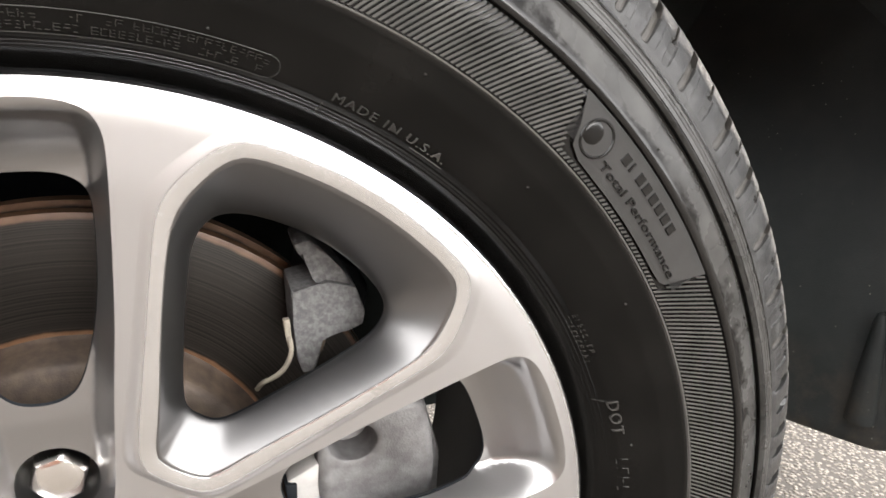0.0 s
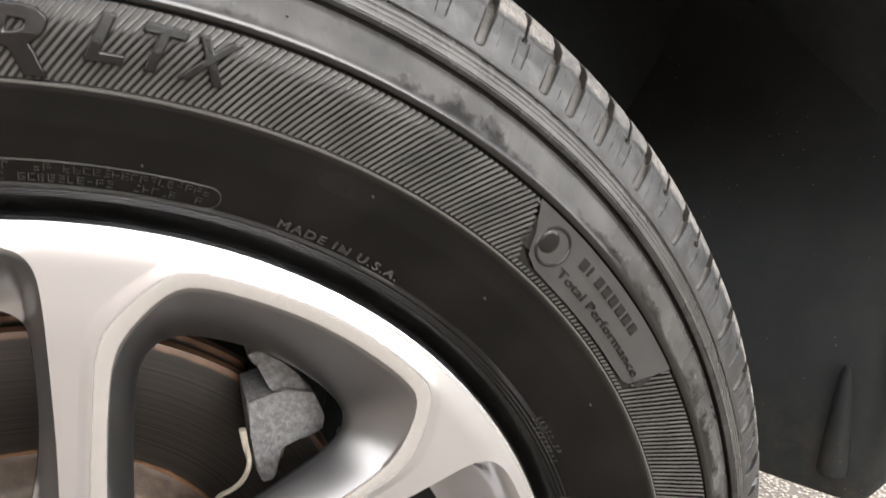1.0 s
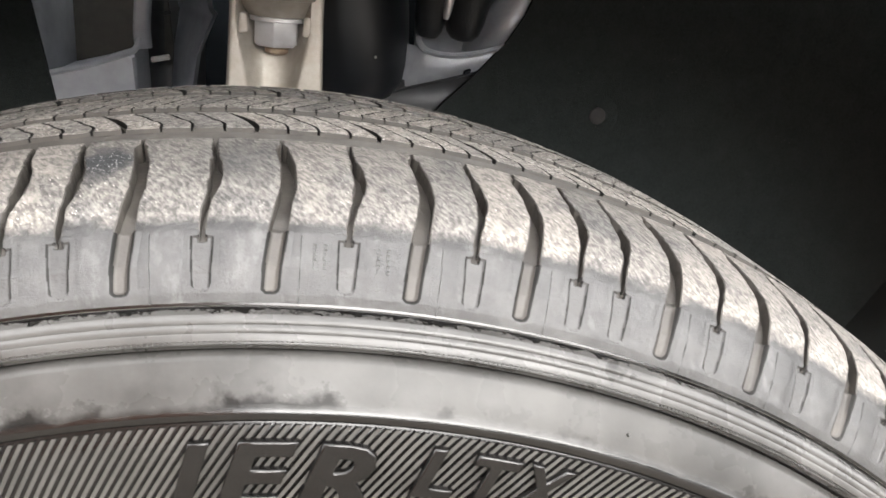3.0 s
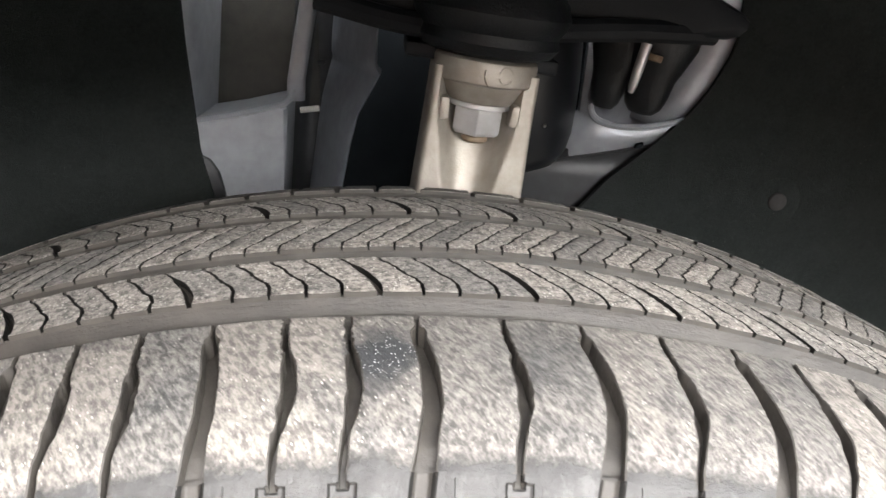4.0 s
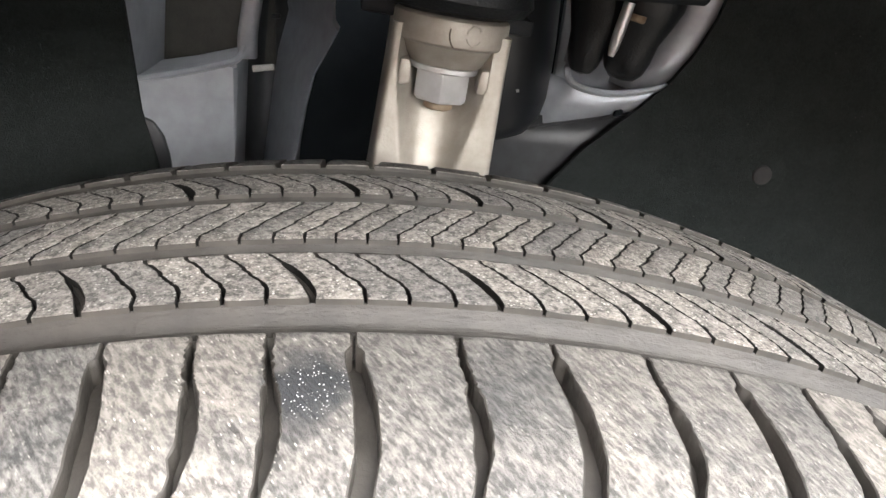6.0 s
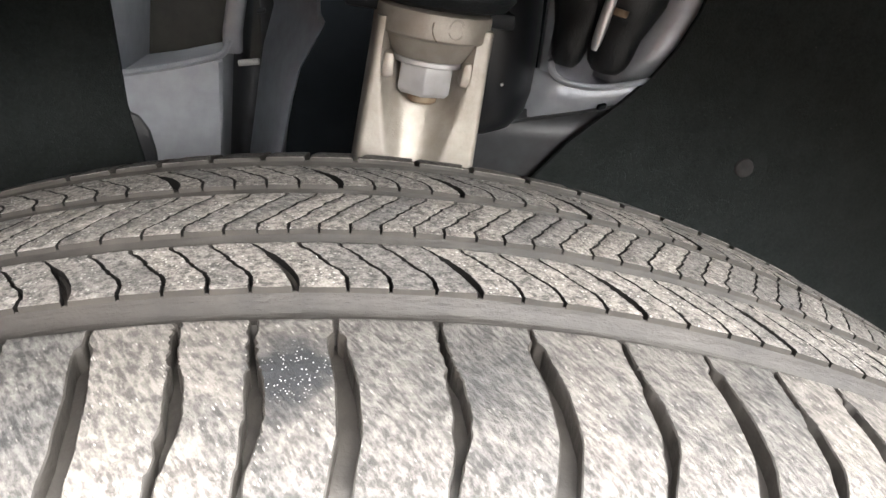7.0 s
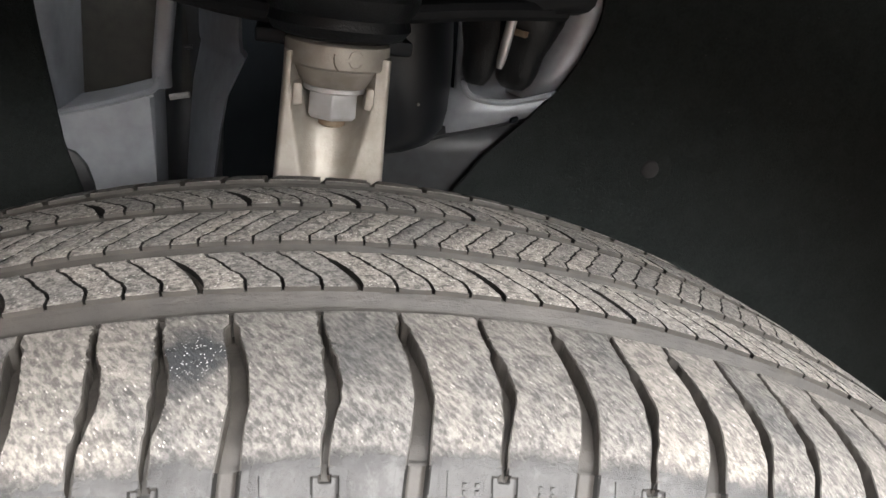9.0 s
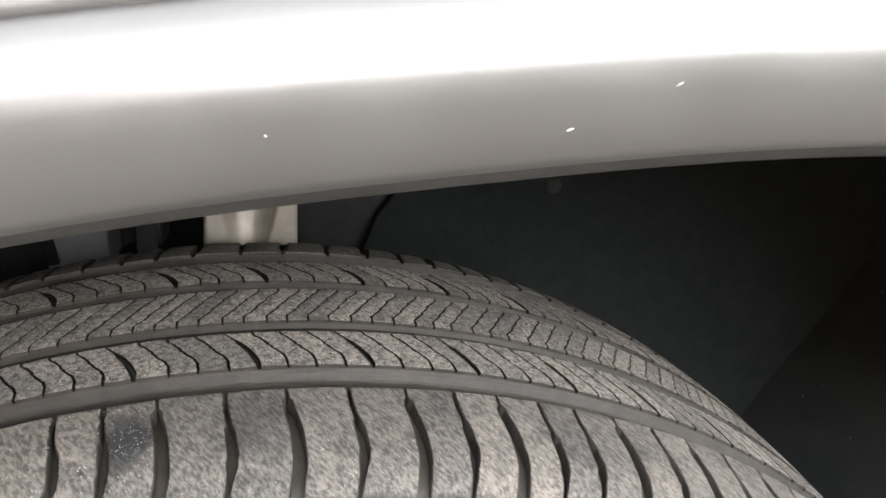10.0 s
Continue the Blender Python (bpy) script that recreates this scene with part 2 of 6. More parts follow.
def flap_plastic():
    """Black plastic with a tan film of dried splashes towards its foot."""
    w = Mat("flap_plastic", (0.012, 0.012, 0.012), 0.6, spec=0.25)
    base = w.mix(w.ramp(w.noise(30, 6), 0.4, 0.75), (0.0155, 0.0182, 0.0186), (0.0226, 0.0257, 0.0256))
    z = w.n.new("ShaderNodeSeparateXYZ")
    w.l.new(w.pos, z.inputs[0])
    film = w.maths("MULTIPLY", w.ramp(z.outputs[2], 0.268, 0.345, 1.0, 0.0), w.ramp(w.noise(38, 7, 0.7), 0.44, 0.68))
    base = w.mix(w.maths("MULTIPLY", film, 0.8), base, (0.062, 0.051, 0.040))
    cell = w.cells(150)
    dot = w.maths("MULTIPLY", w.ramp(cell.outputs["Distance"], 0.05, 0.11, 1.0, 0.0), w.ramp(w.noise(31, 3), 0.56, 0.62))
    w.color(w.mix(w.maths("MULTIPLY", dot, 0.6), base, (0.26, 0.25, 0.23)))
    w.bump(w.noise(700, 4), 0.25, 0.001)
    return w.m


def felt():
    w = Mat("liner_felt", (0.02, 0.02, 0.019), 0.95, spec=0.1)
    lint = w.cells(260)
    nap = w.mix(w.ramp(w.noise(420, 5, 0.7), 0.32, 0.70), (0.0122, 0.0150, 0.0153), (0.0204, 0.0243, 0.0243))
    nap = w.mix(w.ramp(w.noise(9, 3), 0.40, 0.70, 0.0, 0.4), nap, (0.0228, 0.0262, 0.0252))
    nap = w.mix(w.ramp(w.noise(60, 6, 0.7), 0.42, 0.70, 0.0, 0.6), nap, (0.0255, 0.0294, 0.0288))
    w.color(w.mix(w.maths("MULTIPLY", w.ramp(lint.outputs["Distance"], 0.06, 0.12, 1.0, 0.0), w.ramp(w.noise(40, 3), 0.60, 0.66, 0.0, 0.7)), nap, (0.08, 0.077, 0.070)))
    w.bump(w.noise(1200, 5), 0.8, 0.0015)
    return w.m


def car_paint():
    """Silver metallic paint with a fine flake and a light film of dust."""
    w = Mat("silver_car_paint", (0.5, 0.5, 0.505), 0.32, metal=0.9)
    flake = w.cells(5200)
    w.color(w.mix(w.ramp(flake.outputs["Color"], 0.2, 0.8), (0.2192, 0.2224, 0.2247), (0.2304, 0.2338, 0.2363)))
    w.rough(w.ramp(w.noise(50, 5), 0.3, 0.7, 0.36, 0.46))
    w.b.inputs["Coat Weight"].default_value, w.b.inputs["Coat Roughness"].default_value = 0.25, 0.08
    w.bump(w.noise(340, 3), 0.02, 0.0004)
    return w.m


def pebble_ground():
    w = Mat("exposed_aggregate", (0.1919, 0.1791, 0.1599), 0.85)
    cell = w.cells(185)
    stone = w.mix(w.ramp(cell.outputs["Color"], 0.1, 0.9), (0.110, 0.093, 0.074), (0.300, 0.265, 0.222))
    joint = w.ramp(cell.outputs["Distance"], 0.35, 0.62)
    base = w.mix(joint, stone, (0.070, 0.060, 0.050))
    base = w.mix(w.ramp(w.noise(2.2, 5), 0.35, 0.7, 0, 0.4), base, (0.05756, 0.05277, 0.04797))
    w.color(base)
    w.bump(w.ramp(cell.outputs["Distance"], 0.0, 0.6, 1.0, 0.0), 0.8, 0.004)
    return w.m


M_SIDE, M_SHOULDER, M_TREAD, M_GROOVE = sidewall_rubber(), shoulder_rubber(), tread_rubber(), groove_rubber()
# lit copy of the tread rubber for the ribs under the wing
M_RIB = tread_rubber(True)
M_RIDGE, M_CHANNEL = ridge_rubber(), groove_rubber(True)
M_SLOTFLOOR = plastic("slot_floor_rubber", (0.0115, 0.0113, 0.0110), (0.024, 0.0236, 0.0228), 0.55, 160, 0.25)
M_LETTER = plastic("letter_rubber", (0.003, 0.0028, 0.0026), (0.0055, 0.0052, 0.0047), 0.2, 60, 0.05, spec=0.3)
# clean slot rubber, darkened further to put the cuts' shade into colour
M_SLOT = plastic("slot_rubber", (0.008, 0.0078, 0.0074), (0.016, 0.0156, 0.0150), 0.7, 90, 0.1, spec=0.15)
M_PLATE = plastic("plate_rubber", (0.019, 0.0187, 0.0184), (0.029, 0.0284, 0.0278), 0.28, 60, 0.05)
# the wheel's silver, darkened for its shaded window walls and hollows
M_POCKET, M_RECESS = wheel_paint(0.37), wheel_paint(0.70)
M_WHEEL, M_LIP, M_CHROME, M_DISC = wheel_paint(), machined(), chrome(), disc_steel()
M_CAST = cast_metal("grey_cast_iron", (0.102, 0.099, 0.099), (0.18, 0.177, 0.177))
M_ALU = cast_metal("cast_aluminium", (0.270, 0.248, 0.216), (0.360, 0.336, 0.300), 0.40, 0.5, 0.22)
M_ZINC = cast_metal("zinc_plated_steel", (0.52, 0.53, 0.54), (0.42, 0.42, 0.42), 0.45, 0.32, 0.05)
M_RUST = cast_metal("rusty_steel", (0.144, 0.09, 0.054), (0.252, 0.204, 0.144), 0.2, 0.7)
M_SHEET = cast_metal("grey_painted_sheet_steel", (0.320, 0.338, 0.366), (0.270, 0.284, 0.310), 0.25, 0.38, 0.06)
# sheet steel with shade put into its colour
M_DARKSHEET = cast_metal("shaded_sheet_steel", (0.0330, 0.0356, 0.0396), (0.0231, 0.0244, 0.0264), 0.2, 0.45, 0.06)
M_TOWER = cast_metal("blue_grey_sheet_steel", (0.268, 0.295, 0.332), (0.212, 0.232, 0.261), 0.25, 0.45, 0.06)
M_OLIVE = cast_metal("dark_olive_sheet_steel", (0.033, 0.0318, 0.0262), (0.019, 0.0184, 0.0156), 0.1, 0.6)
M_BLACK = plastic("black_rubber_boot", (0.0070, 0.0086, 0.0106), (0.0120, 0.0142, 0.0170), 0.38, spec=0.4)
# M_ARM also blackens the wheel's inside, where it stands in for shade
M_ARM = plastic("black_steel_and_shade", (0.0065, 0.0080, 0.0100), (0.0110, 0.0130, 0.0156), 0.55, 40, 0.1, spec=0.16)
M_STRUT = plastic("black_strut_paint", (0.0070, 0.0084, 0.0108), (0.0100, 0.0117, 0.0146), 0.38, 30, 0.05, spec=0.4)
# black that stands in for the unlit depth of the cavity
M_VOID = plastic("unlit_cavity_black", (0.012, 0.0144, 0.0170), (0.016, 0.0190, 0.0222), 0.95, 40, 0.0, spec=0.0)
M_FLAP = flap_plastic()
M_LINER, M_FELT, M_PAINT, M_GROUND = liner_plastic(), felt(), car_paint(), pebble_ground()
M_SPECK = plastic("speckled_cast_iron", (0.072, 0.072, 0.07296), (0.1632, 0.1632, 0.1632), 0.6, 420, 0.6, 700)
M_HAT = cast_metal("brown_rusty_hat", (0.035, 0.024, 0.017), (0.075, 0.053, 0.037), 0.2, 0.6)
M_CLIP = plastic("pale_plated_clip", (0.40, 0.39, 0.375), (0.32, 0.31, 0.295), 0.45, 120, 0.1)
# wing paint darkened for the shade on its down-turned edge
M_LIPSHADE = plastic("shaded_hem_paint", (0.034, 0.0344, 0.0344), (0.052, 0.052, 0.0512), 0.5, 90, 0.1)
M_CHIP = plastic("bare_primer", (0.30, 0.31, 0.315), (0.36, 0.37, 0.375), 0.6, 300, 0.1, spec=0.2)
M_STUD = plastic("dull_black_clip", (0.034, 0.0345, 0.035), (0.046, 0.046, 0.046), 0.9, 120, 0.3, spec=0.1)
M_WIRE = plastic("dusty_wire_sheath", (0.228, 0.204, 0.162), (0.144, 0.126, 0.102), 0.6, 200)


# ---- building helpers ----
def polar(r, deg, y):
    a = radians(deg)
    return (r * math.sin(a), y, ZC + r * math.cos(a))


STEER = 0.032         # the wheel is steered a little: the tread runs off sideways towards its inner edge


def off_axis(y):
    return STEER * max(0.0, y + 0.05)


def polar_tread(r, deg, y):
    x, y, z = polar(r, deg, y)
    return (x - off_axis(y), y, z)


def mesh_of(name, verts, faces, material, smooth=True, sharp=None):
    me = bpy.data.meshes.new(name)
    me.from_pydata(verts, [], faces)
    me.materials.append(material)
    me.polygons.foreach_set("use_smooth", [smooth] * len(me.polygons))
    if smooth and sharp:
        me.set_sharp_from_angle(angle=radians(sharp))
    me.update()
    return me


def tidy(me):
    """Outward normals for a mesh made from lists."""
    bm = bmesh.new()
    bm.from_mesh(me)
    bmesh.ops.remove_doubles(bm, verts=bm.verts, dist=1e-6)
    bmesh.ops.recalc_face_normals(bm, faces=bm.faces)
    bm.to_mesh(me)
    bm.free()
    return me


def place(name, me, parent=None, label="", kind=""):
    ob = new(name, me)
    if parent is not None:
        ob.parent = parent
    return tagged(ob, label, kind=kind)


def thing(name, label, category, kind="", group=""):
    return tagged(new(name), label, category, group, kind)


def part(name, bm, material, parent, label="", smooth=True, sharp=35):
    """One mesh object from a bmesh, under a thing or a part."""
    bmesh.ops.recalc_face_normals(bm, faces=bm.faces)
    me = bpy.data.meshes.new(name)
    bm.to_mesh(me)
    bm.free()
    me.materials.append(material)
    me.polygons.foreach_set("use_smooth", [smooth] * len(me.polygons))
    if smooth:
        me.set_sharp_from_angle(angle=radians(sharp))
    return place(name, me, parent, label)


def lathe(name, profile, material, parent, label="", n=240, a0=0.0, a1=360.0, sharp=None, kind="", steer=False):
    """Turn a profile of (y, r) round the axle."""
    full = abs(a1 - a0) >= 359.9
    m, rows = len(profile), n if full else n + 1
    v, f = [], []
    for i in range(rows):
        a = radians(a0 + (a1 - a0) * i / n)
        s, c = math.sin(a), math.cos(a)
        v += [(r * s - (off_axis(y) if steer else 0.0), y, ZC + r * c) for y, r in profile]
    for i in range(n):
        k = (i + 1) % rows
        f += [(i * m + j, k * m + j, k * m + j + 1, i * m + j + 1) for j in range(m - 1)]
    me = mesh_of(name, v, f, material, True, sharp)
    return place(name, me, parent, label, kind)


def loft(loops, closed_loop=True, cap_end=False):
    """Vertices and faces between loops with equal numbers of points."""
    n = len(loops[0])
    v = [p for lp in loops for p in lp]
    f = []
    for k in range(len(loops) - 1):
        for i in range(n if closed_loop else n - 1):
            j = (i + 1) % n
            f.append((k * n + i, k * n + j, (k + 1) * n + j, (k + 1) * n + i))
    if cap_end:
        f.append(tuple((len(loops) - 1) * n + i for i in range(n)))
    return v, f


def prism(points, y0, y1, bevel=0.0):
    """A bmesh: an outline in x, z pushed from y0 to y1, with softened edges."""
    bm = bmesh.new()
    a = [bm.verts.new((x, y0, z)) for x, z in points]
    b = [bm.verts.new((x, y1, z)) for x, z in points]
    n = len(points)
    bm.faces.new(a)
    bm.faces.new(b[::-1])
    for i in range(n):
        bm.faces.new((a[i], b[i], b[(i + 1) % n], a[(i + 1) % n]))
    if bevel:
        bmesh.ops.bevel(bm, geom=bm.edges[:], offset=bevel, segments=2, affect="EDGES", profile=0.5, clamp_overlap=True)
    return bm


def turned(profile, n=40, base=(0, 0, 0), tilt=None):
    """A bmesh: a profile of (r, h) turned round an upright axis, tilted by a matrix, moved to base."""
    bm = bmesh.new()
    rings = []
    for r, h in profile:
        rings.append([bm.verts.new((r * math.cos(TAU * i / n), r * math.sin(TAU * i / n), h)) for i in range(n)])
    for a, b in zip(rings, rings[1:]):
        for i in range(n):
            bm.faces.new((a[i], a[(i + 1) % n], b[(i + 1) % n], b[i]))
    bm.faces.new(rings[0][::-1])
    bm.faces.new(rings[-1])
    m = Matrix.Translation(base) @ (tilt if tilt is not None else Matrix())
    bmesh.ops.transform(bm, matrix=m, verts=bm.verts)
    return bm


def tube(points, radius, n=10):
    """A bmesh: a round cord along points."""
    bm = bmesh.new()
    rings = []
    for i, p in enumerate(points):
        p = Vector(p)
        d = (Vector(points[min(i + 1, len(points) - 1)]) - Vector(points[max(i - 1, 0)])).normalized()
        q = d.to_track_quat("Z", "Y")
        r = radius[i] if isinstance(radius, (list, tuple)) else radius
        rings.append([bm.verts.new(p + q @ Vector((r * math.cos(TAU * k / n), r * math.sin(TAU * k / n), 0))) for k in range(n)])
    for a, b in zip(rings, rings[1:]):
        for k in range(n):
            bm.faces.new((a[k], a[(k + 1) % n], b[(k + 1) % n], b[k]))
    bm.faces.new(rings[0][::-1])
    bm.faces.new(rings[-1])
    return bm


def smooth_line(points, times=2, closed=False):
    """Cut the corners of a line."""
    pts = [Vector(p) for p in points]
    for _ in range(times):
        out = [] if closed else [pts[0]]
        n = len(pts)
        for i in range(n if closed else n - 1):
            a, b = pts[i], pts[(i + 1) % n]
            out += [a * 0.75 + b * 0.25, a * 0.25 + b * 0.75]
        if not closed:
            out.append(pts[-1])
        pts = out
    return pts


def inside(poly, q):
    """Which of the points q (n x 2) lie in the polygon."""
    poly = np.asarray(poly, float)
    x, y = q[:, 0], q[:, 1]
    hit = np.zeros(len(q), bool)
    for a, b in zip(poly, np.roll(poly, -1, 0)):
        cross = (a[1] > y) != (b[1] > y)
        with np.errstate(divide="ignore", invalid="ignore"):
            xi = (b[0] - a[0]) * (y - a[1]) / (b[1] - a[1]) + a[0]
        hit ^= cross & (x < xi)
    return hit


def edge_distance(poly, q):
    poly = np.asarray(poly, float)
    best = np.full(len(q), 1e9)
    for a, b in zip(poly, np.roll(poly, -1, 0)):
        d = b - a
        t = np.clip(((q - a) @ d) / max(d @ d, 1e-12), 0, 1)
        best = np.minimum(best, np.linalg.norm(q - (a + t[:, None] * d), axis=1))
    return best


def sheet_with_holes(outer, holes, step):
    """Triangles over the outline less its holes, with a grid of points between: points (n x 2) and faces."""
    from mathutils.geometry import delaunay_2d_cdt
    loops = [np.asarray(outer, float)] + [np.asarray(h, float) for h in holes]
    lo, hi = loops[0].min(0), loops[0].max(0)
    gx, gy = np.meshgrid(np.arange(lo[0], hi[0], step), np.arange(lo[1], hi[1], step))
    g = np.stack([gx.ravel() + (np.arange(gx.size) // gx.shape[1] % 2) * step / 2, gy.ravel()], 1)
    ok = inside(loops[0], g)
    for h in loops[1:]:
        ok &= ~inside(h, g)
    for h in loops:
        ok &= edge_distance(h, g) > step * 0.5
    pts, edges = [], []
    for h in loops:
        k = len(pts)
        pts += [tuple(p) for p in h]
        edges += [(k + i, k + (i + 1) % len(h)) for i in range(len(h))]
    pts += [tuple(p) for p in g[ok]]
    v, _, f, *_ = delaunay_2d_cdt([Vector(p) for p in pts], edges, [], 0, 1e-7)
    v = np.array([tuple(p) for p in v])
    mid = np.array([v[list(t)].mean(0) for t in f])
    keep = inside(loops[0], mid)
    for h in loops[1:]:
        keep &= ~inside(h, mid)
    return v, [tuple(t) for t, k in zip(f, keep) if k]


# ---- the tyre ----
tyre = thing("tyre", "black road tyre with dusty worn tread and glossy sidewall", "tyre")
tyre.scale = (1, 1.02, 1)
SIDE_Y = [(0.2300, -0.0865), (0.2345, -0.0860), (0.2420, -0.0958), (0.2500, -0.1050), (0.2580, -0.1085), (0.2700, -0.1130), (0.2814, -0.1148), (0.2950, -0.1148),
          (0.3076, -0.1136), (0.3110, -0.1139), (0.3150, -0.1123), (0.3190, -0.1103), (0.3235, -0.1078), (0.3262, -0.1096), (0.3296, -0.1083), (0.3329, -0.1064), (0.3380, -0.1040)]


def side_y(r):
    """How far out the sidewall stands at a radius."""
    return float(np.interp(r, [a for a, _ in SIDE_Y], [b for _, b in SIDE_Y]))


def side_profile():
    """The sidewall from bead to shoulder, with its moulded lines: (radius, how far proud)."""
    lines = {0.2438: 0.25, 0.2452: 0.2, 0.2468: 0.3}
    out = []
    for r in np.concatenate([np.linspace(0.230, 0.2805, 64)]):
        out.append((side_y(r), r))
    fine = []
    for r0, h in lines.items():
        fine += [(side_y(r0 - 0.0004), r0 - 0.0004), (side_y(r0) - h * 0.001, r0), (side_y(r0 + 0.0004), r0 + 0.0004)]
    out = sorted([p for p in out if all(abs(p[1] - q[1]) > 0.0003 for q in fine)] + fine, key=lambda p: p[1])
    for r, h in ((0.2808, 0.0), (0.2812, 1.1), (0.2819, 1.1), (0.2823, -1.0), (0.290, -1.0), (0.298, -1.0), (0.3066, -1.0), (0.3070, -1.3),
                 (0.3074, -1.1), (0.3078, 0.5), (0.3084, 0.8), (0.3102, 0.8), (0.3110, 0.1), (0.3130, 0.05), (0.3150, 0.0), (0.3170, 0.05), (0.3190, 0.0), (0.3212, 0.05), (0.3230, 0.0),
                 (0.3234, -1.3), (0.3242, -1.5), (0.3245, 0.3), (0.3249, 0.6), (0.3258, 0.7), (0.3262, 0.7), (0.32635, 0.2), (0.32685, 0.2), (0.3271, 0.8), (0.3284, 0.9), (0.3288, 0.75), (0.3290, 0.9), (0.3303, 0.8),
                 (0.3306, 0.55), (0.3309, 0.8), (0.3318, 0.75), (0.3326, 0.5), (0.3329, 0.2), (0.3331, -1.0), (0.3338, -1.4), (0.3341, -1.0), (0.3347, -0.95)):
        out.append((side_y(r) - h * 0.001, r))
    return out


lathe("sidewall", side_profile(), M_SIDE, tyre, "glossy black sidewall with moulded rings", n=360, sharp=50)
lathe("inner_sidewall", [(-y, r) for y, r in side_profile()[::6]], M_SIDE, tyre, n=120, steer=True)

# fine ridges of the decorated band, past counting
BAND = 780


def ridges():
    v, f = [], []
    n = 12
    for i in range(BAND):
        a = 360.0 * i / BAND
        run = None
        for s in range(n + 1):
            r = 0.2826 + 0.0240 * s / n
            q = (r - 0.2826) / 0.0240
            t = a + 3.1 * q
            lo, hi = 46.4 - 2.0 * q, 62.1 + 1.6 * q
            if r > 0.2856 and lo < t < hi:      # the name plate interrupts the band
                run = None
                continue
            w = math.degrees(0.00084 / r)
            y = side_y(r) + 0.0012
            v += [polar(r, t - w, y), polar(r, t - 0.70 * w, y - 0.0014), polar(r, t + 0.70 * w, y - 0.0014), polar(r, t + w, y)]
            k = len(v) - 4
            if run is not None:
                f += [(run + c, run + 1 + c, k + 1 + c, k + c) for c in range(3)]
            run = k
    me = mesh_of("band_ridge", v, f, M_RIDGE, False)
    me.materials.append(M_SIDE)
    me.polygons.foreach_set("material_index", [0 if k % 3 == 1 else 1 for k in range(len(f))])
    return me


place("band_ridge", ridges(), tyre, "fine slanting ridges of the moulded band", "stuff")


def rope_line():
    """The fine toothed line on the shoulder's edge."""
    v, f, n = [], [], 1700
    for i in range(n):
        a = 360 * i / n
        k = len(v)
        v += [polar(q, a + d, side_y(q) - h) for q, h in ((0.3263, 0.0001), (0.3264, 0.00062), (0.32675, 0.00062), (0.3269, 0.0001)) for d in (0.0, 0.10)]
        f += [(k + c, k + 1 + c, k + 3 + c, k + 2 + c) for c in (0, 2, 4)] + [(k, k + 2, k + 4, k + 6), (k + 1, k + 3, k + 5, k + 7)]
    return mesh_of("rope_line", v, f, M_SIDE, False)


place("rope_line", rope_line(), tyre, kind="stuff")


# raised letters and marks, bent round the tyre
def letters(name, text, r, deg, size, wide=1.0, slant=0.0, high=0.0007, material=None, lift=0.0, gap=1.0, label="", bold=0.0, span=None, edge=0.0):
    cu = bpy.data.curves.new(name, "FONT")
    cu.body, cu.size, cu.shear, cu.extrude, cu.resolution_u, cu.space_character = text, size, slant, high / 2, 3, gap
    cu.offset, cu.bevel_depth, cu.bevel_resolution = bold - edge, edge, 1
    ob = new(name, cu)
    bpy.context.view_layer.update()
    me = bpy.data.meshes.new_from_object(ob.evaluated_get(bpy.context.evaluated_depsgraph_get()))
    bpy.data.objects.remove(ob)
    bm = bmesh.new()
    bm.from_mesh(me)
    bmesh.ops.triangulate(bm, faces=bm.faces)
    for _ in range(5):          # fine enough to bend round the tyre
        long = [e for e in bm.edges if e.calc_length() > size * 0.14]
        if not long:
            break
        bmesh.ops.subdivide_edges(bm, edges=long, cuts=1)
        bmesh.ops.triangulate(bm, faces=bm.faces)
    bm.to_mesh(me)
    bm.free()
    xs = [p.co.x for p in me.vertices]
    if span:        # stretch the word to fill from one angle to another
        wide = radians(span[1] - span[0]) * r / (max(xs) - min(xs))
        deg = span[0] - math.degrees(min(xs) * wide / r)
    for p in me.vertices:
        x, z, h = p.co
        rr = r + z
        p.co = polar(rr, deg + math.degrees(x * wide / r), side_y(rr) - lift - (h + high / 2))
    me.name = name
    me.materials.clear()
    me.materials.append(material or M_SIDE)
    return place(name, me, tyre, label)


def mark(name, r0, r1, a0, a1, high=0.0007, lift=0.0, parent=None, material=None, soft=0.0003, slant=0.0):
    """A raised plain bar between two radii and two angles."""
    v, f = [], []
    n = max(2, int((a1 - a0) / 1.5) + 2)
    da = math.degrees(soft / r0)
    for i in range(n):
        a = a0 + (a1 - a0) * i / (n - 1)
        e = da if i == 0 else -da if i == n - 1 else 0
        v += [polar(r0, a, side_y(r0) - lift + 0.0002), polar(r0 + soft, a + e, side_y(r0) - lift - high),
              polar(r1 - soft, a + e + slant, side_y(r1) - lift - high), polar(r1, a + slant, side_y(r1) - lift + 0.0002)]
    for i in range(n - 1):
        f += [(4 * i + c, 4 * i + 4 + c, 4 * i + 5 + c, 4 * i + 1 + c) for c in range(3)]
    f += [(0, 1, 2, 3), (4 * n - 1, 4 * n - 2, 4 * n - 3, 4 * n - 4)]
    return place(name, mesh_of(name, v, f, material or M_RIDGE, False), parent or tyre)


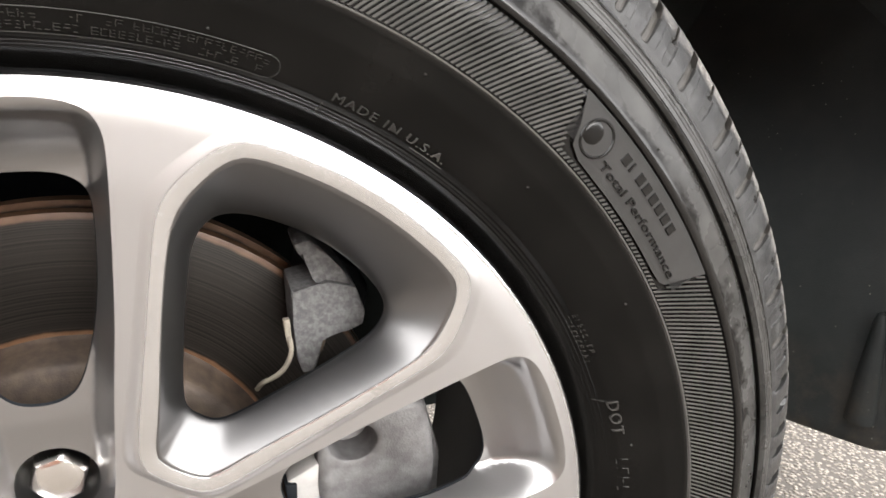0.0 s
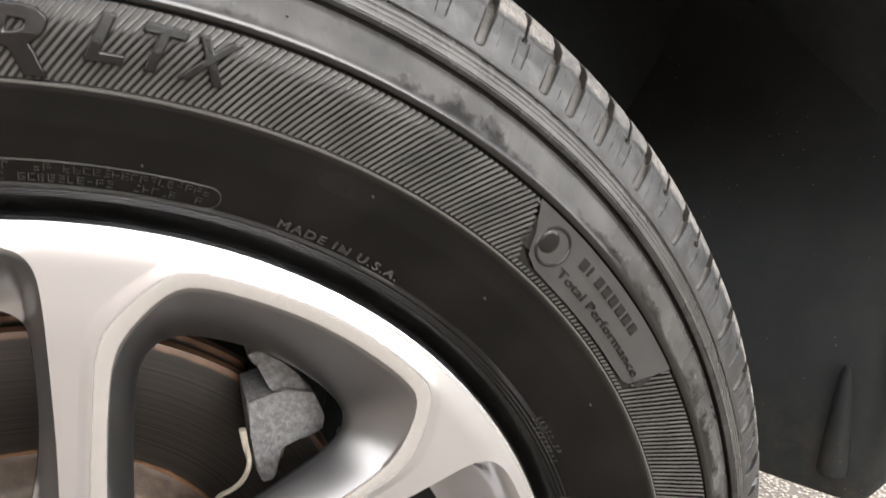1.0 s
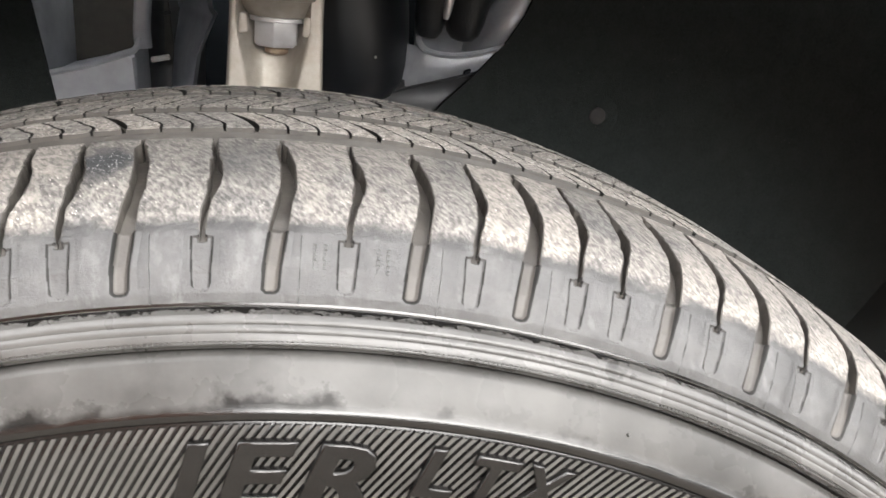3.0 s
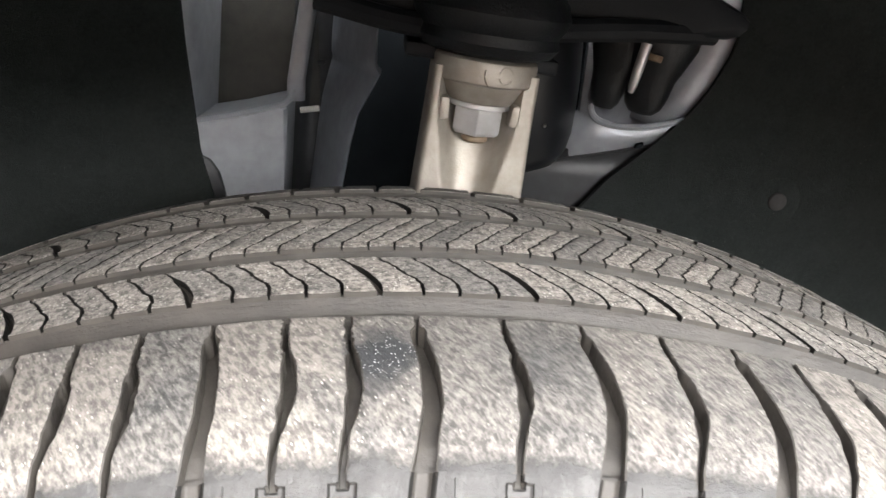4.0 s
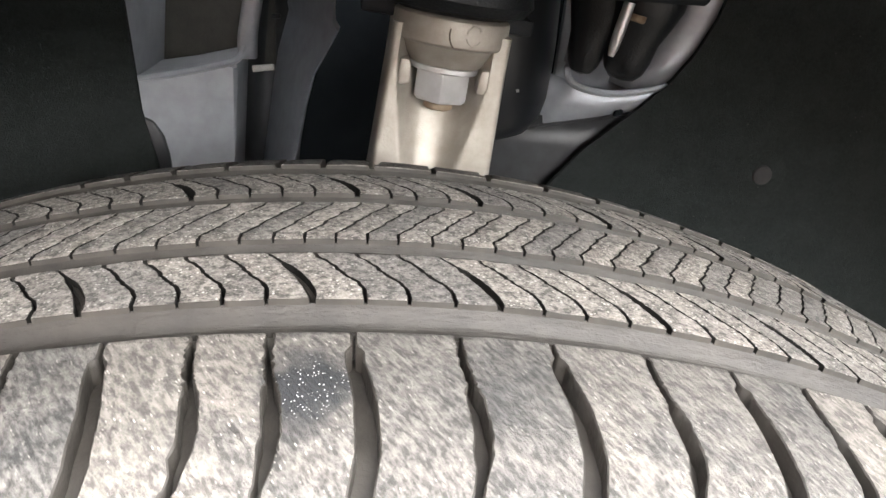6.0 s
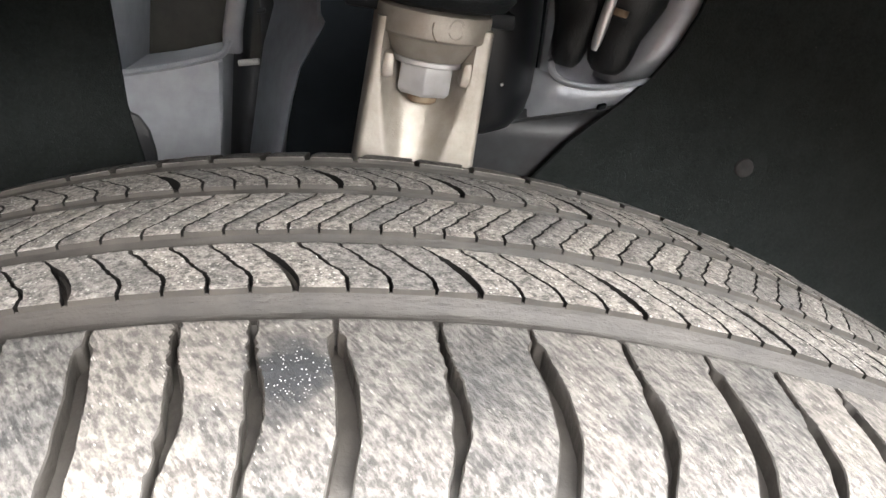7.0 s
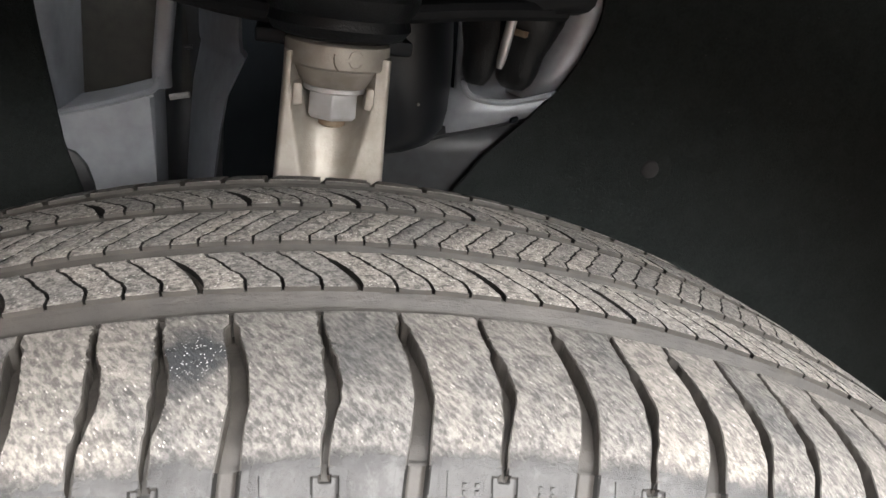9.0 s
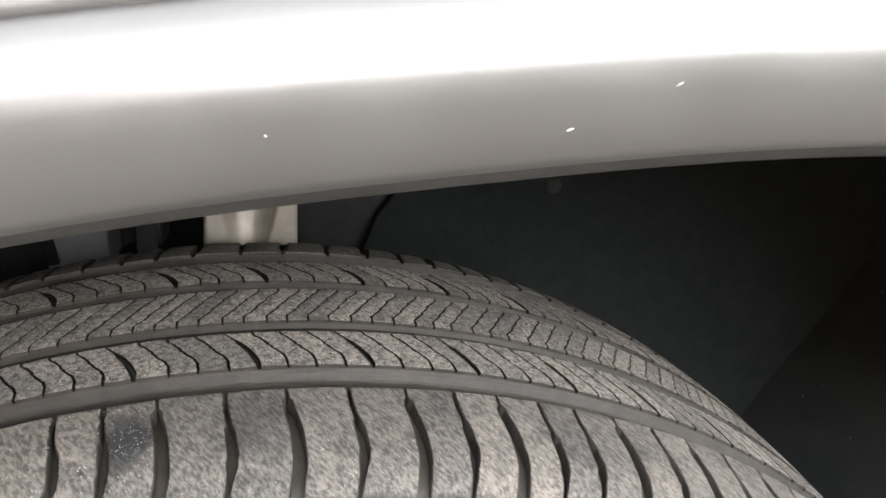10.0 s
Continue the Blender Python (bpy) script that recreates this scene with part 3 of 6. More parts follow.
CAP = 0.73      # height of a capital in the built-in font
LETTERS = (("I", 0.2850, 0.0184, (2.15, 4.2)), ("E", 0.2848, 0.0186, (4.3, 8.25)), ("R", 0.2843, 0.0188, (8.1, 12.1)),
           ("L", 0.2904, 0.0136, (13.8, 16.0)), ("T", 0.2902, 0.0136, (16.7, 19.2)), ("X", 0.2906, 0.0134, (18.9, 22.1)))
for ch, r, h, span in LETTERS:
    letters("letter", ch, r, 0, h / CAP, 1.0, 0.26, 0.0018, lift=-0.0002, bold=h * 0.05, span=span, material=M_LETTER, edge=0.0005)
letters("origin_mark", "MADE IN U.S.A.", 0.2506, 28.6, 0.0046, 1.36, 0, 0.0006, gap=1.22, span=(28.5, 39.6), edge=0.0002, material=M_RIDGE, label="small raised letters reading made in U.S.A.")
mark("mould_mark", 0.2440, 0.2485, -0.25, -0.13, 0.0006)
mark("mould_mark", 0.2440, 0.2485, 28.0, 28.12, 0.0006)
mark("mould_mark", 0.2440, 0.2485, 72.9, 73.02, 0.0006)
mark("underline", 0.2490, 0.2492, 36.4, 40.0, 0.0004)

# code panel with an oval frame, and the serial codes: too fine to read, so plain bars
panel = tagged(new("code_panel"), "oval frame with two rows of fine raised code")
panel.parent = tyre
for r in (0.2490, 0.2574):
    mark("frame_line", r, r + 0.0004, 1.9, 22.9, 0.0005, parent=panel)
for side, a_mid in ((-1, 1.9), (1, 22.9)):         # rounded ends
    v = []
    for k in range(11):
        t_ = math.pi * k / 10
        v += [polar(0.2534 - 0.0042 * math.cos(t_) * q, a_mid + side * math.degrees(0.0042 * math.sin(t_) * q / 0.2534), side_y(0.2534 - 0.0042 * math.cos(t_)) - h) for q, h in ((1.0, -0.0001), (0.95, 0.0005), (0.90, -0.0001))]
    place("frame_end", mesh_of("frame_end", v, [(3 * k + c, 3 * k + 3 + c, 3 * k + 4 + c, 3 * k + 1 + c) for k in range(10) for c in range(2)], M_RIDGE, False), panel)
for r0, lo, hi, seed in ((0.2540, 2.0, 22.8, 3), (0.2504, 2.3, 22.3, 8)):      # two rows of worn strokes, too fine to read
    rs_ = random.Random(seed)
    a = lo
    while a < hi:
        if rs_.random() < 0.84:
            w = rs_.choice((0.34, 0.40, 0.44))
            for q in (0.0, 0.0011, 0.0022):
                if rs_.random() < 0.62:
                    b = rs_.choice((0.0, 0.0, 0.12))
                    mark("code_stroke", r0 + q, r0 + q + 0.00032, a + b, a + w, 0.00042, parent=panel, soft=0.0001)
            if rs_.random() < 0.55:
                mark("code_stroke", r0, r0 + 0.0026, a - 0.05, a + 0.02, 0.00036, parent=panel, soft=0.0001)
        a += 0.62
more_ = random.Random(5)
for r0, r1, lo, hi in ((0.2462, 0.2482, 60.6, 68.0), (0.2492, 0.2512, 61.2, 66.4)):
    a = lo
    while a < hi:
        for q in (0.0, 0.0008, 0.0016):
            if more_.random() < 0.6:
                mark("code_bar", r0 + q, r0 + q + 0.0003, a, a + more_.choice((0.2, 0.36)), 0.0004, soft=0.0001)
        if more_.random() < 0.6:
            mark("code_bar", r0, r1, a, a + 0.07, 0.0004, soft=0.0001)
        a += 0.68
letters("standard_mark", "DOT", 0.2490, 0, 0.0050 / CAP, 1.0, 0, 0.0006, gap=1.2, span=(73.0, 77.4), edge=0.0002, material=M_RIDGE, label="small raised letters reading DOT")
a = 80.8      # the serial code after it, as plain strokes
for k, w in enumerate((1.0, 1.0, 1.0, 0.8, 0, 0.5, 0, 1.0, 1.0, 1.0, 0, 1.0, 1.0, 1.0, 1.0)):
    if w == 0.5:
        mark("serial_bar", 0.2512, 0.2516, a, a + 0.8, 0.0005, soft=0.0001)
    elif w:
        mark("serial_bar", 0.2490, 0.2540, a, a + 0.14, 0.0005)
        mark("serial_bar", (0.2490, 0.2536, 0.2513)[k % 3], (0.2494, 0.2540, 0.2517)[k % 3], a + 0.14, a + w * 0.75, 0.0005, soft=0.0001)
    a += (w or 0.6) + 0.25


# the name plate
def plate():
    """Smooth plate set in the band, its inner corners rounded."""
    line = [(0.3070, 44.3), (0.2960, 45.6), (0.2885, 46.3), (0.2860, 47.6), (0.2856, 49.5)]
    line += [(0.2856, a) for a in (52, 55, 58, 60)] + [(0.2862, 61.6), (0.2880, 62.2), (0.2960, 62.8), (0.3070, 63.7)]
    up = [(0.3070, a) for a in np.linspace(63.7, 44.3, 13)]
    lo = line
    v, f = [], []
    for (r, a), (r2, a2) in zip(lo, up[::-1]):
        for s in range(6):
            rr, aa = r + (r2 - r) * s / 5, a + (a2 - a) * s / 5
            v.append(polar(rr, aa, side_y(rr) - 0.0008))
    k = 6
    for i in range(len(lo) - 1):
        f += [(i * k + s, i * k + k + s, i * k + k + s + 1, i * k + s + 1) for s in range(k - 1)]
    return mesh_of("name_plate", v, f, M_PLATE, True)


place("name_plate", plate(), tyre, "smooth plate with a roundel and raised lettering")
for a in np.arange(44.9, 63.2, 0.11):      # engraved lines of the plate
    r0 = 0.2866 if 47.6 < a < 61.4 else 0.2900
    mark("plate_line", r0, 0.3064, a, a + 0.035, 0.00012, 0.0008, soft=0.00005, material=M_PLATE)


def ring_mark(name, r, deg, outer, inner, high, lift):
    """A raised ring, as a round emblem."""
    v, f, n = [], [], 40
    for i in range(n):
        t = TAU * i / n
        for q, h in ((outer, 0), (outer - 0.0004, high), (inner + 0.0004, high), (inner, 0)):
            rr = r + q * math.cos(t)
            v.append(polar(rr, deg + math.degrees(q * math.sin(t) / r), side_y(rr) - lift - h))
    for i in range(n):
        j = (i + 1) % n
        f += [(4 * i + c, 4 * j + c, 4 * j + c + 1, 4 * i + c + 1) for c in range(3)]
    return place(name, mesh_of(name, v, f, M_SIDE, True, 30), tyre)


ring_mark("emblem_ring", 0.2968, 47.5, 0.0080, 0.0066, 0.0006, 0.0008)
def dome_mark(r, deg, rad, high, lift):
    """A smooth low dome inside the ring."""
    v, f, n = [], [], 32
    for q, h in ((1.0, 0.0), (0.85, 0.6), (0.6, 0.9), (0.3, 1.0)):
        for i in range(n):
            t = TAU * i / n
            rr = r + rad * q * math.cos(t)
            v.append(polar(rr, deg + math.degrees(rad * q * math.sin(t) / r), side_y(rr) - lift - high * h))
    f = [(k * n + i, k * n + (i + 1) % n, (k + 1) * n + (i + 1) % n, (k + 1) * n + i) for k in range(3) for i in range(n)] + [tuple(3 * n + i for i in range(n))]
    return place("emblem_dome", mesh_of("emblem_dome", v, f, M_LETTER, True), tyre)


dome_mark(0.2972, 46.9, 0.0046, 0.0006, 0.0008)
for k in range(8):                          # maker's name as plain blocks
    a = 50.2 + 1.06 * k
    mark("name_block", 0.2984, 0.3030, a, a + (0.28 if k == 1 else 0.78), 0.0007, 0.0008, material=M_SIDE)
letters("motto", "Total Performance", 0.2902, 48.9, 0.0052, 1.22, 0, 0.0010, lift=0.0006, span=(49.2, 61.8), label="raised words reading Total Performance")

for r, a in ((0.2655, 46.5), (0.2600, 18.0), (0.2745, 33.5), (0.2700, 62.0), (0.2560, 79.0), (0.3165, 24.0), (0.3140, 52.0)):      # trimmed vent nubs
    y = side_y(r)
    v = [polar(r + q * math.cos(TAU * i / 8), a + math.degrees(q * math.sin(TAU * i / 8) / r), y - h) for q, h in ((0.0005, -0.0001), (0.00035, 0.0007), (0.0001, 0.0009)) for i in range(8)]
    place("vent_nub", mesh_of("vent_nub", v, [(k * 8 + i, k * 8 + (i + 1) % 8, k * 8 + 8 + (i + 1) % 8, k * 8 + 8 + i) for k in range(2) for i in range(8)], M_RIDGE), tyre)

# ---- tread ----
PROF_Y = [-0.1047, -0.1041, -0.1012, -0.0962, -0.0905, -0.0820, -0.0700, -0.0560, -0.0431, -0.0212, 0.0]
PROF_R = [0.3346, 0.3370, 0.3432, 0.3500, 0.3555, 0.3594, 0.3622, 0.3642, 0.3645, 0.3650, 0.3652]


def tread_r(y):
    return float(np.interp(-abs(y), PROF_Y, PROF_R)) - 0.0012 * min(1.0, max(0.0, y / 0.05)) - 0.0017 * max(0.0, (y - 0.03) / 0.03)


def floor_r(y):
    """Radius of the groove floors: shallow on the flank, deep between the ribs."""
    return tread_r(y) - float(np.interp(-abs(y), [-0.1047, -0.0990, -0.0966, -0.0945, -0.0900, -0.0640, -0.056], [0.0022, 0.0028, 0.0034, 0.0036, 0.0038, 0.0044, 0.0060]))


def floors():
    """Groove floors across the tread, with a smooth wall standing at each side of the four main grooves."""
    out = []
    for lo, hi in ((-0.056, -0.0431), (-0.0212, -0.0131), (0.0131, 0.0212), (0.0431, 0.056)):
        h0, h1 = tread_r(lo) - 0.0012, tread_r(hi) - 0.0012
        f0, f1 = floor_r(lo), floor_r(hi)
        out += [(lo - 0.0006, f0), (lo - 0.0004, h0), (lo + 0.0001, h0 - 0.0003), (lo + 0.0012, f0 + 0.0012), (lo + 0.0024, f0), ((lo + hi) / 2, f0),
                (hi - 0.0024, f1), (hi - 0.0012, f1 + 0.0012), (hi - 0.0001, h1 - 0.0003), (hi + 0.0004, h1), (hi + 0.0006, f1)]
        if hi < 0.04:          # the cuts across the ribs are shallower than the main grooves
            end = {-0.0431: -0.0212, -0.0131 - 0.03: 0, -0.0131: 0.0131, 0.0212: 0.0431}.get(hi, hi + 0.02)
            out += [(y, tread_r(y) - 0.0032) for y in np.linspace(hi + 0.0010, end - 0.0010, 8)]
    return out + [(y, floor_r(y)) for y in np.linspace(0.0580, 0.0935, 10)]


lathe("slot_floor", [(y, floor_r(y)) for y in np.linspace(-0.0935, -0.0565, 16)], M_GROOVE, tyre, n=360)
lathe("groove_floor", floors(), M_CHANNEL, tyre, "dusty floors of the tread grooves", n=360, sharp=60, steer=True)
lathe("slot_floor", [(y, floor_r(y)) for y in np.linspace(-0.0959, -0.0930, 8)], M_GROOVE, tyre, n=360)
lathe("slot_floor", [(y, floor_r(y)) for y in np.linspace(-0.1046, -0.0966, 16)], M_SHOULDER, tyre, n=250, a0=78, a1=326)
lathe("slot_floor", [(-y, floor_r(y)) for y in np.linspace(-0.1046, -0.0930, 24)], M_SHOULDER, tyre, n=360, steer=True)

SLOTS = [(-13.3, 1), (-11.0, 0), (-8.75, 0), (-6.3, 1), (-3.72, 0), (-1.55, 0), (0.75, 1), (3.92, 0), (6.68, 1), (9.77, 0), (12.55, 1), (15.15, 0), (17.45, 1), (19.92, 0), (22.05, 0), (24.45, 1),
         (27.16, 0), (29.5, 1)]
more = random.Random(11)
a, k = 29.5, 0
while a < 344:
    if 344 - a < 2.4:
        break
    k += 1
    a += more.choice((2.15, 2.4, 2.65, 2.9))
    SLOTS.append((a, 1 if k % 2 == 0 or (k % 9 == 5) else 0))


def slot(y, kind, wob):
    """Half width (m) and sideways shift (degrees) of a shoulder slot, from the flank (-0.1047) to the first groove (-0.056)."""
    y = -abs(y)
    r = tread_r(y)
    if y < -0.0962:                    # on the flank the slots end in rounded feet
        foot = 0.3366 if kind else 0.3378
        wide = 0.0027 if kind else 0.0029
        q = min(1.0, max(0.0, (r - foot) / 0.0024))
        half = wide * math.sqrt(max(0.0, 1 - (1 - q) ** 2)) * (1.0 - 0.10 * max(0.0, (0.348 - r) / 0.012))
    elif kind:
        half = np.interp(y, [-0.0962, -0.0925, -0.0905, -0.0760, -0.0622, -0.0604, -0.056], [0.0023, 0.0020, 0.0019, 0.0018, 0.0015, 0.0003, 0.0003])
    else:
        half = np.interp(y, [-0.0962, -0.0957, -0.0915, -0.0870, -0.0845, -0.0730, -0.0700, -0.056], [0.0029, 0.0006, 0.0006, 0.0008, 0.0014, 0.0014, 0.0006, 0.0004])
    if kind:
        move = np.interp(y, [-0.1047, -0.1020, -0.0985, -0.0925, -0.0845, -0.0740, -0.0650, -0.056], [-0.04, 0.0, 0.10, 0.28, 0.50, 0.42, 0.16, 0.08])
    else:
        move = np.interp(y, [-0.1047, -0.0960, -0.0920, -0.0880, -0.0810, -0.0720, -0.0640, -0.056], [-0.05, 0.0, 0.06, 0.24, 0.40, 0.26, 0.06, 0.0])
    return float(half), float(move) * wob


def block_mesh(name, ys, left, right, depth, jag_l=None, jag_r=None, seed=0, across=3, cut=0.0005, material=None):
    """One tread block: its top follows the crown between two cut lines; its sides go down into the grooves; each side's wear is given by a function of y."""
    rr = random.Random(seed)
    v, f = [], []
    n = across + 5
    for j, y in enumerate(ys):
        r = tread_r(y)
        d = depth(y)
        a0, a1 = left(y), right(y)
        ja = rr.uniform(-0.3, 1.0) * jag_l(y) if jag_l else 0.0
        jb = -rr.uniform(-0.3, 1.0) * jag_r(y) if jag_r else 0.0
        end = j == 0 or j == len(ys) - 1
        drop = cut if end else 0.0
        c = math.degrees(cut / r)
        mid = [a0 + ja + c + (a1 + jb - a0 - ja - 2 * c) * s / (across - 1) for s in range(across)]
        v.append(polar_tread(r - d, a0, y))
        v.append(polar_tread(r - cut - drop, a0 + ja, y))
        v += [polar_tread(r - drop + (rr.uniform(-0.00012, 0.00012) if abs(y) < 0.092 else 0.0), t, y) for t in mid]
        v.append(polar_tread(r - cut - drop, a1 + jb, y))
        v.append(polar_tread(r - d, a1, y))
        v.append(polar_tread(r - d, (a0 + a1) / 2, y))
        if j:
            b, q = j * n, (j - 1) * n
            f += [(q + s, q + s + 1, b + s + 1, b + s) for s in range(n - 2)]
    m = (len(ys) - 1) * n
    f.append(tuple(range(n - 1)))
    f.append(tuple(m + s for s in range(n - 2, -1, -1)))
    me = mesh_of(name, v, f, material or M_TREAD, True, 40)
    # rib cuts take the darkened slot rubber, shade included
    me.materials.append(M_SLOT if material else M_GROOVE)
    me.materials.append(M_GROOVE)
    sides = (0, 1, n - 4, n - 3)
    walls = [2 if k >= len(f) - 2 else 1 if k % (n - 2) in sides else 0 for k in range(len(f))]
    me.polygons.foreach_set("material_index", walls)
    return me


NEAR = (-32.0, 76.0)      # the stretch of the tyre that is built block by block
rest_v, rest_f = [], []


def add_block(me, a):
    if NEAR[0] < (a + 180) % 360 - 180 < NEAR[1]:
        place("tread_block", me, tyre)
    else:
        k = len(rest_v)
        rest_v.extend(tuple(p.co) for p in me.vertices)
        rest_f.extend(tuple(k + i for i in p.vertices) for p in me.polygons)
        bpy.data.meshes.remove(me)


flank = [float(np.interp(q, PROF_R[:4], PROF_Y[:4])) for q in (0.3348, 0.3362, 0.3366, 0.3369, 0.3375, 0.3384, 0.3394, 0.3402, 0.3405, 0.3408, 0.3414, 0.3422, 0.3432, 0.3445, 0.346, 0.348, 0.3496)]
SH_Y = sorted({round(v, 6) for v in (*flank, -0.0962, -0.0957, *np.linspace(-0.0945, -0.0900, 4), -0.0893, -0.087,
                                     -0.0845, *np.linspace(-0.084, -0.074, 13), *np.linspace(-0.0730, -0.0620, 22), -0.0612, -0.0608, -0.0603, -0.0598, -0.0590, -0.0582, -0.0574, -0.0566, -0.0560)})


def wear(kind, seed):
    """How ragged a slot's edge is: long slots stay clean, the fine cuts are chipped."""
    rw = random.Random(seed)
    k = rw.uniform(0.5, 1.4)
    if kind:
        return lambda y: 0.012 if y < -0.0615 else 0.02
    return lambda y: k * (0.07 if abs(y) < 0.073 else 0.03 if abs(y) < 0.084 else 0.055 if abs(y) < 0.0955 else 0.0)
sh_depth = lambda y: tread_r(y) - floor_r(y) + 0.0006
count = len(SLOTS)
wobs = [more.uniform(0.85, 1.15) for _ in SLOTS]
for i in range(count):
    (a0, k0), (a1, k1) = SLOTS[i], SLOTS[(i + 1) % count]
    if i == count - 1:
        a1 += 360

    def left(y, a=a0, k=k0, w=wobs[i]):
        h, m = slot(y, k, w)
        return a + m + math.degrees(h / tread_r(y))

    def right(y, a=a1, k=k1, w=wobs[(i + 1) % count]):
        h, m = slot(y, k, w)
        return a + m - math.degrees(h / tread_r(y))

    near = NEAR[0] < (a0 + 180) % 360 - 180 < NEAR[1]
    use = SH_Y if near else SH_Y[::3] + [SH_Y[-1]]
    add_block(block_mesh("tread_block", use, left, right, sh_depth, wear(k0, i), wear(k1, i + 90), i, 4, 0.0003), a0)
    # the inner shoulder, half a pitch on
    far_ys = [-y for y in (SH_Y[::3] + [SH_Y[-1]])][::-1]
    add_block(block_mesh("tread_block", far_ys, lambda y, L=left: L(y) + 1.36, lambda y, R=right: R(y) + 1.24, sh_depth, wear(0, i + 40), wear(0, i + 140), i + 500, 3, 0.0002), a0)


def course(y, lo, hi, lean, steps):
    """Sideways course of a sipe across a rib: slanting runs with short kinks between them, lean degrees in all."""
    q = (y - lo) / (hi - lo)
    return lean * float(np.interp(q, [p for p, _ in steps], [v for _, v in steps]))


STEPS_OUT = [(0.0, 0.0), (0.20, 0.03), (0.34, 0.14), (0.50, 0.40), (0.56, 0.44), (0.60, 0.53), (0.66, 0.56), (0.84, 0.80), (0.90, 0.94), (1.0, 1.0)]
STEPS_MID = [(0.0, 0.0), (0.14, 0.0), (0.18, 0.07), (0.36, 0.33), (0.42, 0.34), (0.46, 0.42), (0.62, 0.62), (0.68, 0.63), (0.72, 0.72), (0.90, 0.97), (1.0, 1.0)]


def rib(lo, hi, marks, lean, steps, fine_half, wide_half, wide_to, seed):
    """A rib cut into blocks by thin wavy sipes; some cuts are wide open grooves."""
    ys = np.linspace(lo, hi, 36)
    dep = lambda y: tread_r(y) - floor_r(y) + 0.0006
    steer_ = lambda y: math.degrees(off_axis(y) / 0.365)
    chip = lambda y: 0.028

    def half(y, wide):
        if not wide:
            return fine_half
        s = (y - lo) / (hi - lo)
        return fine_half + (wide_half - fine_half) * min(1.0, max(0.0, (wide_to - s) / 0.10)) * min(1.0, 0.45 + s / 0.3)

    def line(y, wide):
        """A wide cut runs in a smooth bow, a sipe in kinks."""
        if not wide:
            return course(y, lo, hi, lean, steps)
        s = (y - lo) / (hi - lo)
        return lean * (0.10 * s + 0.90 * s ** 1.7)

    n = len(marks)
    for i in range(n):
        (a0, w0), (a1, w1) = marks[i], marks[(i + 1) % n]
        if i == n - 1:
            a1 += 360
        L = lambda y, a=a0, w=w0: a + steer_(y) + line(y, w) + math.degrees(half(y, w) / 0.365)
        R = lambda y, a=a1, w=w1: a + steer_(y) + line(y, w) - math.degrees(half(y, w) / 0.365)
        near = NEAR[0] < (a0 + 180) % 360 - 180 < NEAR[1]
        add_block(block_mesh("tread_block", ys if near else ys[::7], L, R, dep, chip if not w0 else None, chip if not w1 else None, seed * 1000 + i, 3, 0.00010, M_RIB), a0)
        if w0 and near:          # the raised floor of a wide cut, with a deeper slit along one side
            v = []
            for s in np.linspace(0.0, wide_to, 14):
                y = lo + (hi - lo) * s
                for u, d in ((-0.55, 0.0042), (-0.35, 0.0015), (1.02, 0.0019)):
                    v.append(polar(tread_r(y) - d, a0 + steer_(y) + line(y, 1) + math.degrees(u * half(y, 1) / 0.365), y))
            f = [(3 * k + c, 3 * k + c + 1, 3 * k + c + 4, 3 * k + c + 3) for k in range(13) for c in (0, 1)]
            place("cut_floor", mesh_of("cut_floor", v, f, M_GROOVE, False), tyre)


def fill_marks(known, pitch, every, seed):
    """Continue a row of cuts right round the tyre; every so many of them is wide."""
    rb = random.Random(seed)
    out, a, k = list(known), known[-1][0], 0
    end = known[0][0] + 360
    while end - a > 1.6 * pitch:
        k += 1
        a += pitch * rb.uniform(0.88, 1.12)
        out.append((a, 1 if every and k % every == 0 else 0))
    return out


two = [(-14.6, 1), (-13.2, 0), (-11.8, 0), (-10.5, 0), (-9.1, 0), (-7.62, 1), (-6.0, 0), (-4.62, 0), (-3.23, 0), (-1.87, 0), (-0.45, 1), (1.21, 0), (2.61, 0), (4.09, 0),
       (5.55, 1), (7.0, 0), (8.44, 0), (9.95, 0), (11.34, 1)]
rib(-0.0431, -0.0212, fill_marks(two, 1.45, 4, 2), -1.75, STEPS_OUT, 0.00034, 0.0011, 0.78, 2)
three = [(-13.63, 0), (-12.23, 0), (-10.76, 0), (-9.3, 0), (-7.74, 0), (-6.29, 0), (-4.82, 0), (-3.33, 0), (-2.12, 0), (-0.99, 0), (0.14, 0), (1.3, 0), (2.44, 0), (3.71, 0),
         (4.85, 0), (6.08, 0), (7.2, 0), (8.35, 0)]
rib(-0.0131, 0.0131, fill_marks(three, 1.25, 0, 3), 2.05, STEPS_MID, 0.00023, 0.001, 0, 3)
four = [(-10.77, 0), (-9.45, 0), (-8.14, 0), (-6.06, 1), (-4.97, 0), (-3.62, 0), (-2.26, 0), (-0.88, 0), (0.9, 1), (2.34, 0), (3.42, 0), (4.87, 0), (6.24, 1)]
rib(0.0212, 0.0431, fill_marks(four, 1.4, 4, 5), -2.1, STEPS_OUT, 0.00030, 0.0013, 0.72, 5)


